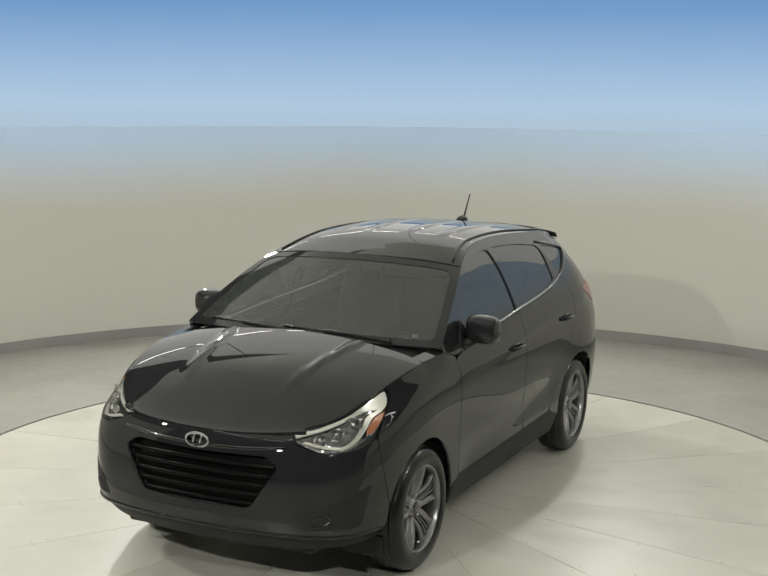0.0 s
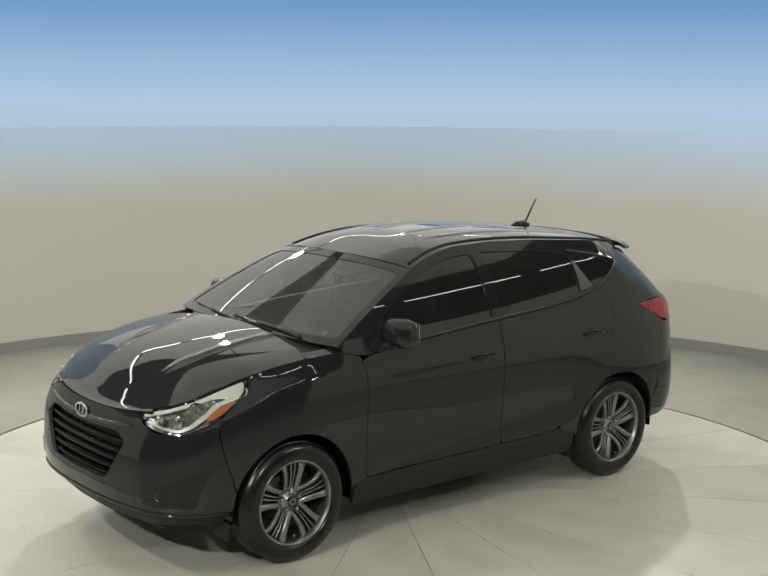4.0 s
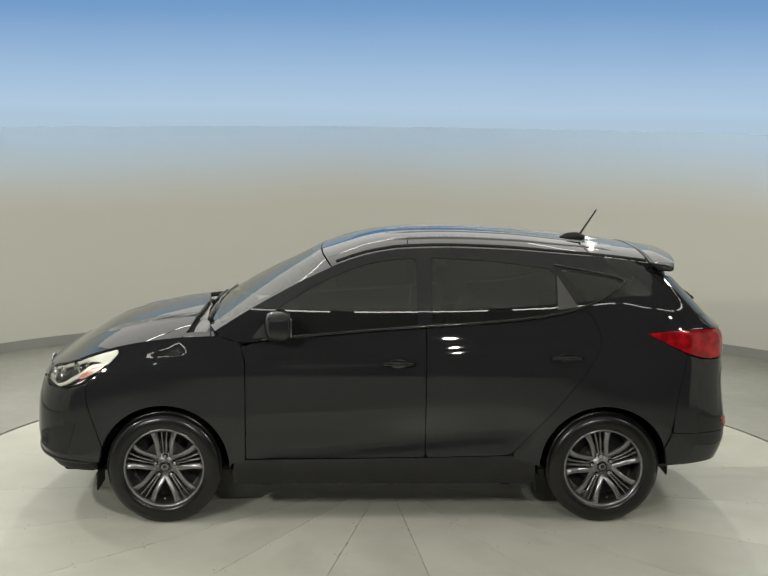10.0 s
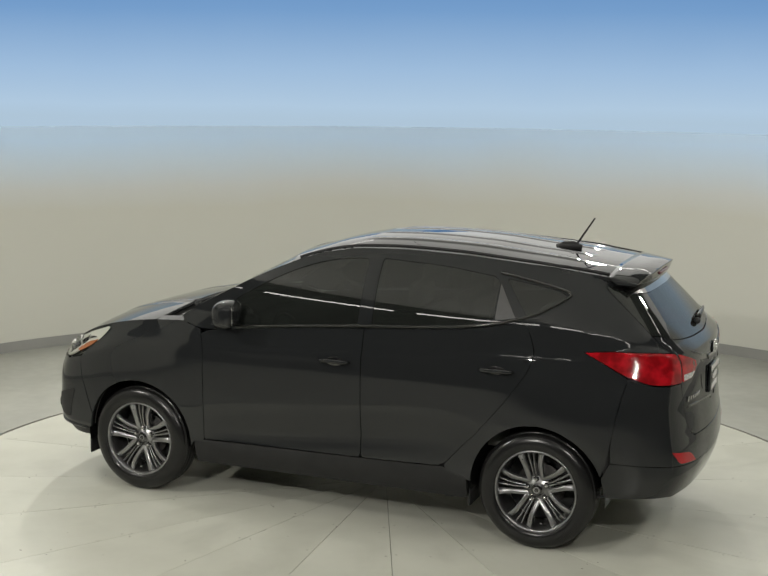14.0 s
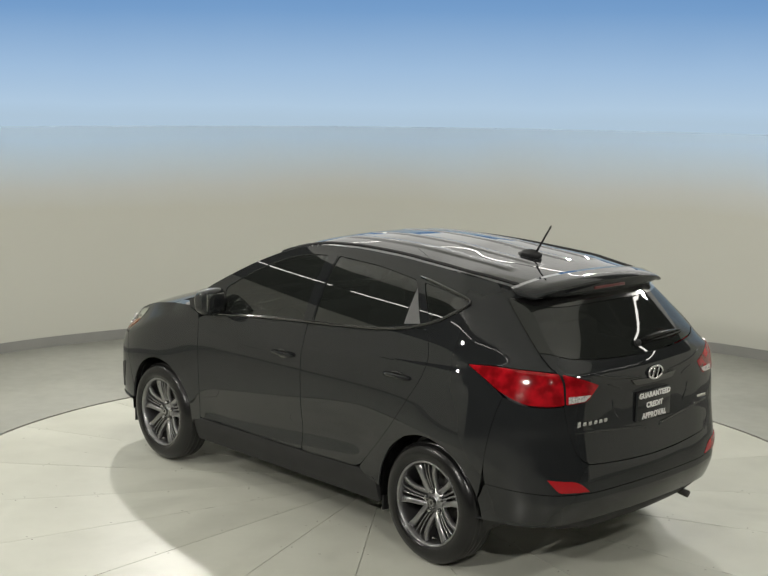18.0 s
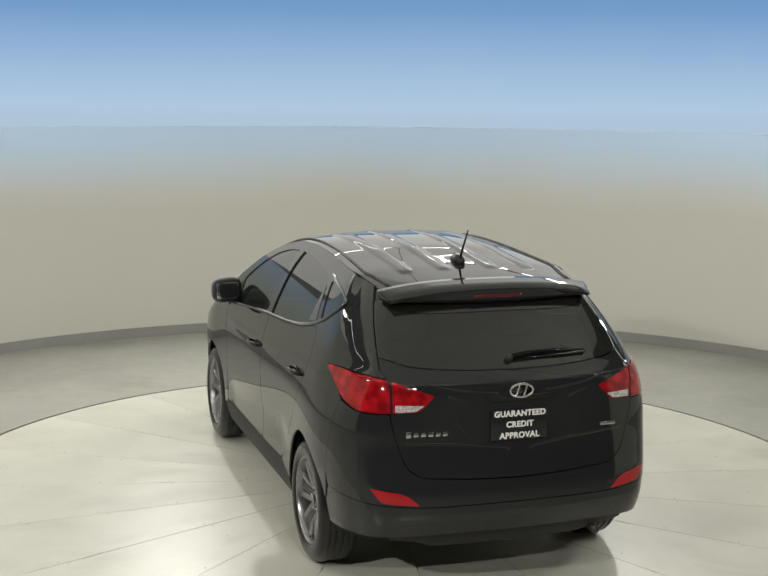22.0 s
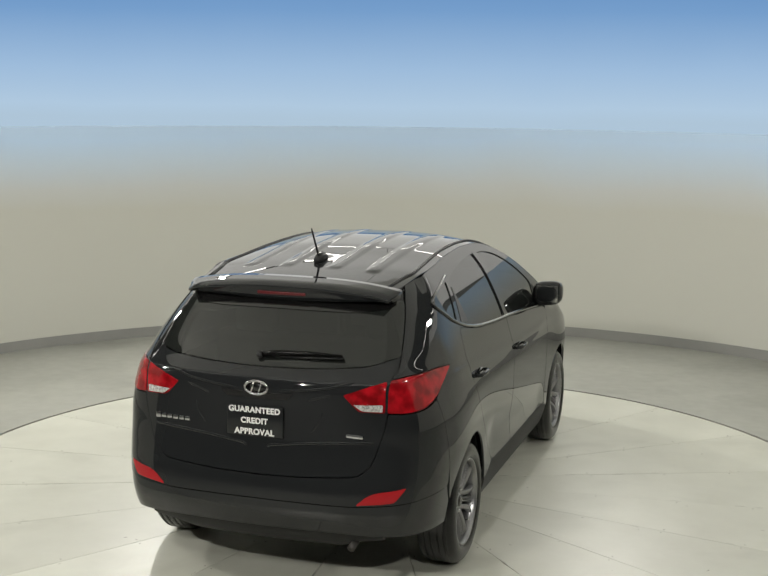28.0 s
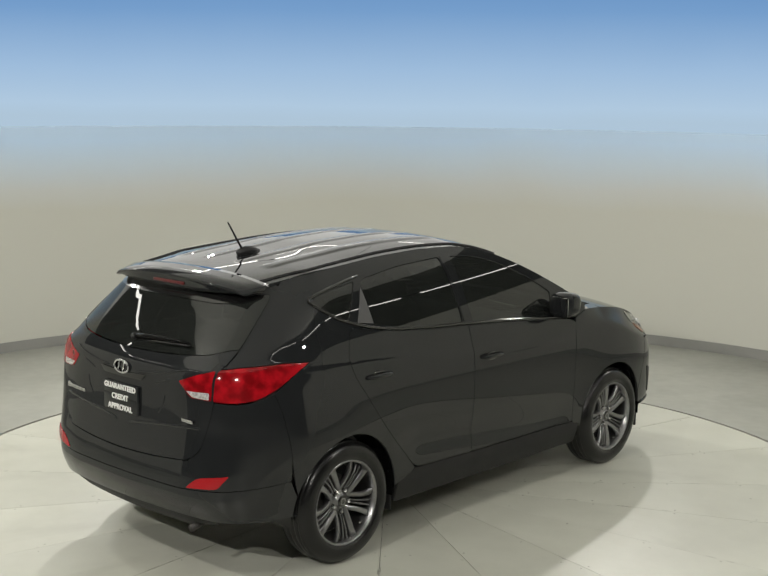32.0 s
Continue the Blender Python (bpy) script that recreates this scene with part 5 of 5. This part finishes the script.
def build_wheel(car, x, s, turn):
    tyre = put("wheel", WHEEL_MESHES["tyre"], car, "tyre on a dark silver alloy rim with five groups of spokes")
    tyre.matrix_local = pose(x, s * 0.792, HUB_Z, 0, 0, 0 if s > 0 else 180) @ pose(0, 0, 0, 0, turn, 0)
    for k in ("rim", "brake_disc", "backing_plate", "hub", "centre_cap", "cap_badge"):
        put(k, WHEEL_MESHES[k], tyre)
    for i in range(5):
        a = 90 + 72 * i
        for k in ("blade_a", "blade_b", "thin_a", "thin_b"):
            ob = put("spoke", WHEEL_MESHES[k], tyre)
            ob.matrix_local = pose(0, 0, 0, 0, -a, 0)
        if i == 0:
            put("valve", mesh_of("valve", *tube([(0.0, 0.060, -0.200), (0.0, 0.082, -0.190)], 0.005, 8), CHROME), tyre)
        b = radians(a)
        ob = put("wheel_nut", WHEEL_MESHES["wheel_nut"], tyre)
        ob.location = (0.061 * math.cos(b), 0.004, 0.061 * math.sin(b))
        ob = put("nut_shade", WHEEL_MESHES["nut_shade"], tyre)
        ob.location = (0.061 * math.cos(b), 0.002, 0.061 * math.sin(b))


def build_wells(car):
    for x in AXLES:
        for s in (1, -1):
            prof = [(0.0, 0.50), (0.385, 0.50), (0.402, 0.52), (0.397, 0.865)]
            v, f = lathe(prof, 28, "y", -8, 188)
            v = [(a + x, s * b, c + HUB_Z) for a, b, c in v]
            put("wheel_arch_liner", mesh_of("wheel_arch_liner", v, f, RUBBER), car, "black wheel arch liner")
            # small air deflector ahead of the wheel
            fx = x + 0.405
            part("air_deflector", box_bm(fx - 0.006, fx + 0.006, min(s * 0.62, s * 0.845), max(s * 0.62, s * 0.845), 0.19, 0.30, 0.004), TRIM, car)


def build_underside(car):
    part("underbody", box_bm(-1.60, 1.80, -0.62, 0.62, 0.245, 0.30, 0.02), TRIM, car, "dark underbody")
    part("side_floor", box_bm(-0.90, 0.88, -0.80, 0.80, 0.238, 0.29, 0.02), CABIN, car)
    v, f = tube([(-1.60, -0.45, 0.31), (-1.80, -0.47, 0.33), (-1.98, -0.48, 0.315)], [0.07, 0.065, 0.03], 14)
    ex = put("exhaust", mesh_of("exhaust", v, f, DARK_METAL), car, "dark steel exhaust silencer")
    put("tail_pipe", mesh_of("tail_pipe", *tube([(-1.97, -0.48, 0.315), (-2.03, -0.485, 0.298), (-2.085, -0.488, 0.288)], 0.021, 14), DARK_METAL), ex, "tail pipe")
    part("front_undertray", box_bm(1.50, 1.98, -0.58, 0.58, 0.235, 0.29, 0.02), TRIM, car)
    for x in (0.72, -0.75):
        for s in (1, -1):
            part("jacking_fin", box_bm(x - 0.03, x + 0.03, s * 0.72 - 0.01, s * 0.72 + 0.01, 0.19, 0.26, 0.004), TRIM, car)


# ---------------------------------------------------------------- cabin


def build_cabin(car):
    v2 = rounded([(1.02, 0.70, 0.03), (1.05, 1.02, 0.05), (0.72, 1.10, 0.08), (0.55, 1.05, 0.06), (0.50, 0.85, 0.05), (0.60, 0.66, 0.03)], 0.05)
    verts = [(x, y, z) for y in (-0.74, 0.74) for x, z in v2]
    n = len(v2)
    faces = [tuple(range(n)), tuple(range(n, 2 * n))[::-1]] + [(i, n + i, n + (i + 1) % n, (i + 1) % n) for i in range(n)]
    dash = put("dashboard", mesh_of("dashboard", verts, faces, DASH, False), car, "dark plastic dashboard")
    pts = [(0.50 + 0.17 * 0.35 * math.sin(a), 0.37 + 0.17 * math.cos(a), 0.98 + 0.17 * 0.93 * math.sin(a)) for a in np.linspace(0, 2 * math.pi, 28, endpoint=False)]
    wheel = put("steering_wheel", mesh_of("steering_wheel", *tube(pts, 0.014, 8, True), CABIN), car, "dark steering wheel")
    part("steering_boss", box_bm(0.46, 0.54, 0.30, 0.44, 0.93, 1.03, 0.02), CABIN, wheel)
    for s in (1, -1):
        y = 0.36 * s
        seat = part("front_seat", box_bm(-0.25, 0.30, y - 0.25, y + 0.25, 0.52, 0.68, 0.05, 3), SEAT, car, "dark cloth front seat")
        part("backrest", box_bm(-0.09, 0.05, y - 0.24, y + 0.24, 0.60, 1.22, 0.05, 3, Matrix.Translation((-0.24, 0, 0.1)) @ Matrix.Shear("XY", 4, (0, 0)) @ Matrix.Rotation(radians(-14), 4, "Y")), SEAT, seat)
        part("headrest", box_bm(-0.47, -0.37, y - 0.13, y + 0.13, 1.27, 1.43, 0.045, 3), SEAT, seat)
    rear = part("rear_seat", box_bm(-1.05, -0.60, -0.66, 0.66, 0.50, 0.72, 0.05, 3), SEAT, car, "dark cloth rear bench")
    part("backrest", box_bm(-1.28, -1.13, -0.66, 0.66, 0.62, 1.20, 0.05, 3), SEAT, rear)
    for y in (0.40, -0.40):
        part("headrest", box_bm(-1.30, -1.20, y - 0.13, y + 0.13, 1.20, 1.34, 0.04, 3), SEAT, rear)
    mirror = part("rear_view_mirror", box_bm(0.30, 0.33, -0.11, 0.11, 1.405, 1.465, 0.012), CABIN, car, "dark inside mirror")
    put("mirror_stem", mesh_of("mirror_stem", *tube([(0.33, 0, 1.45), (0.37, 0, 1.52)], 0.010, 8), CABIN), mirror)
    part("headlining", box_bm(-1.55, 0.05, -0.52, 0.52, 1.555, 1.57, 0.004), HEADLINING, car, "pale grey headlining")
    # two small papers behind the glass
    for a, b, w, h in ((-0.03, 0.875, 0.022, 0.026), (0.80, 0.10, 0.02, 0.02)):
        cut("windscreen_sticker", rounded([(a - w, b - h, 0.01), (a + w, b - h, 0.01), (a + w, b + h, 0.01), (a - w, b + h, 0.01)], 0.01), screen_surface, LABEL_WHITE, car, "small pale sticker", step=0.02, lift=-0.010, depth=0.0)


# ---------------------------------------------------------------- badges, plate, rear wiper


def emblem(car, x, z, s, rx=0.062, rz=0.034, lean=0.0):
    """A chrome oval ring with two plain slanting bars."""
    pts = [(0, rx * math.cos(a), rz * math.sin(a)) for a in np.linspace(0, 2 * math.pi, 32, endpoint=False)]
    base = put("emblem", mesh_of("emblem", *tube(pts, 0.0065, 8, True), CHROME), car, "oval chrome emblem")
    for y0, y1 in ((-0.030, -0.012), (0.012, 0.030)):
        put("emblem_bar", mesh_of("emblem_bar", *tube([(0, y0 * s, -rz * 0.8), (0, y1 * s, rz * 0.8)], 0.0055, 6), CHROME), base)
    v, f = lathe([(0.0, -0.003), (1.0, -0.003), (1.0, -0.006)], 28, "z")
    v = [(h * (1 if s > 0 else -1), a * rx, b * rz) for a, b, h in v]
    put("emblem_back", mesh_of("emblem_back", v, f, GLOSS_BLACK), base)
    base.matrix_local = pose(x, 0, z, 0, lean, 0)


def letters(text, size, depth):
    cu = bpy.data.curves.new("lettering", "FONT")
    cu.body, cu.size, cu.extrude, cu.align_x, cu.align_y, cu.offset = text, size, depth, "CENTER", "CENTER", 0.0014
    cu.space_character = 1.08
    ob = bpy.data.objects.new("lettering_source", cu)
    scene.collection.objects.link(ob)
    me = bpy.data.meshes.new_from_object(ob.evaluated_get(bpy.context.evaluated_depsgraph_get()))
    bpy.data.objects.remove(ob)
    me.materials.clear()
    me.materials.append(WHITE)
    me.name = "lettering"
    return me


def build_rear_details(car):
    emblem(car, -2.158, 1.098, -1)
    plate = part("dealer_plate", box_bm(-2.163, -2.148, -0.147, 0.163, 0.845, 1.005, 0.006), PAINT, car, "black plate with white capitals")
    face = Matrix(((0, 0, -1, -2.166), (-1, 0, 0, 0.008), (0, 1, 0, 0), (0, 0, 0, 1)))
    for row, z, size in (("GUARANTEED", 0.982, 0.041), ("CREDIT", 0.926, 0.041), ("APPROVAL", 0.869, 0.042)):
        ob = put("lettering", letters(row, size, 0.0015), plate, "white capitals reading " + row)
        ob.matrix_local = Matrix.Translation((0, 0, z)) @ face
    # model name and drive badge as plain chrome bars
    for name, y0, y1, z in (("name_badge", 0.60, 0.38, 0.895), ("drive_badge", -0.445, -0.575, 0.882)):
        first = None
        n = 6 if name == "name_badge" else 1
        for i in range(n):
            y = y0 + (y1 - y0) * (i + 0.5) / n
            w = abs(y1 - y0) / n * 0.36
            u = R(abs(y), z)[0]
            p = skin(np.array([u if y > 0 else -u]), np.array([z]))[0]
            h = 0.015 if (i == 0 and n == 6) else 0.010 if n == 6 else 0.009
            bm = box_bm(-0.004, 0.004, -w, w, -h, h, 0.002)
            bm.transform(Matrix.Translation((p[0] - 0.002, y, z)))
            if first is None:
                first = part(name, bm, CHROME, car, "plain chrome badge bars")
            else:
                part("badge_bar", bm, CHROME, first)
    # creases across the tailgate, the edge of the plate recess and the pull under the badge
    def ridge(name, line, rad):
        for s in (1, -1):
            pts = []
            for (y0, z0), (y1, z1) in zip(line, line[1:]):
                for k in np.linspace(0, 1, 5)[(1 if pts else 0):]:
                    z = z0 + (z1 - z0) * k
                    u = R(y0 + (y1 - y0) * k, z)[0]
                    pts.append(tuple(skin(np.array([s * u]), np.array([z]))[0] + np.array([rad * 0.45, 0, 0])))
            put(name, mesh_of(name, *tube(pts, [rad * 0.3] + [rad] * (len(pts) - 2) + [rad * 0.3], 8), PAINT), car)

    ridge("tailgate_crease", [(0.055, 0.792), (0.075, 0.808), (0.265, 0.830), (0.45, 0.845), (0.615, 0.853)], 0.009)
    ridge("upper_crease", [(0.11, 1.088), (0.24, 1.098), (0.37, 1.116), (0.50, 1.150)], 0.007)
    ridge("recess_edge", [(0.395, 1.086), (0.30, 1.058), (0.27, 1.044)], 0.007)
    ridge("recess_side", [(0.347, 1.000), (0.334, 0.945), (0.290, 0.887)], 0.006)
    pull = [(U_END, 1.044, 0.01), R(0.165, 1.046, 0.01), R(0.200, 1.080, 0.01), R(0.11, 1.076, 0.02), (U_END, 1.068, 0.02)]
    cut("tailgate_pull", rear_poly(pull), rear_skin, GLOSS_BLACK, car, "black pull above the plate", step=0.03, lift=0.008, depth=0.012)
    # rear wiper
    arm = [(-2.050, 0.03, 1.247), (-2.045, -0.08, 1.260), (-2.037, -0.23, 1.266), (-2.020, -0.41, 1.262)]
    v, f = tube(arm, [0.014, 0.016, 0.013, 0.007], 12)
    wp = put("rear_wiper", mesh_of("rear_wiper", v, f, GRILLE), car, "black rear wiper under a broad cover")
    put("wiper_blade", mesh_of("wiper_blade", *tube([(-2.040, 0.0, 1.237), (-2.036, -0.23, 1.243), (-2.020, -0.42, 1.250)], 0.009, 6), RUBBER), wp)
    bm = bmesh.new()
    bmesh.ops.create_uvsphere(bm, u_segments=14, v_segments=8, radius=0.02)
    bm.transform(Matrix.Translation((-2.051, 0.025, 1.245)))
    part("pivot_cap", bm, TRIM, wp)


FOG = material("dim_fog_reflector", (0.08, 0.08, 0.08), 0.35, 0.9)
GRILLE = material("grille_black", (0.004, 0.004, 0.004), 0.25, 0, 0.0, 0.12)
SHADE = glass("shaded_glass_band", (0.25, 0.26, 0.25))
RED_DARK = material("dark_red_lens", (0.09, 0.004, 0.006), 0.3, 0, 0.4)
MIRROR = material("mirror_glass", (0.8, 0.8, 0.8), 0.03, 1.0)
HEADLINING = mottled(material("headlining", (0.35, 0.35, 0.33), 0.95), (0.32, 0.32, 0.30), (0.38, 0.38, 0.36), 8)


def build_car():
    car = thing("car", "glossy black compact sport utility car with dark tinted windows", "car")
    build_body(car)
    build_glasshouse(car)
    sailed(car)
    for s in (1, -1):
        build_mirror(car, s)
    for k, (x, s) in enumerate(((1.32, 1), (1.32, -1), (-1.32, 1), (-1.32, -1))):
        build_wheel(car, x, s, (0, 24, 10, 40)[k])
    build_wells(car)
    build_underside(car)
    build_cabin(car)
    build_rear_details(car)
    emblem(car, 2.150, 0.812, 1, 0.068, 0.036)
    return car


build_studio()
build_light_ring()
build_flood_lights()
table = build_turntable()
car = build_car()


def motions():
    """The turntable turns at an even pace and carries the car round with it."""
    rows_table, rows_car = [], []
    for k in range(17):
        t = 2.0 * k
        a = TURN_START + TURN_RATE * t
        m = pose(0, 0, 0, 0, 0, a)
        rows_table.append((t, m))
        rows_car.append((t, m @ pose(CAR_AT[0], CAR_AT[1], 0.001)))
    walk(table, rows_table)
    walk(car, rows_car)


motions()
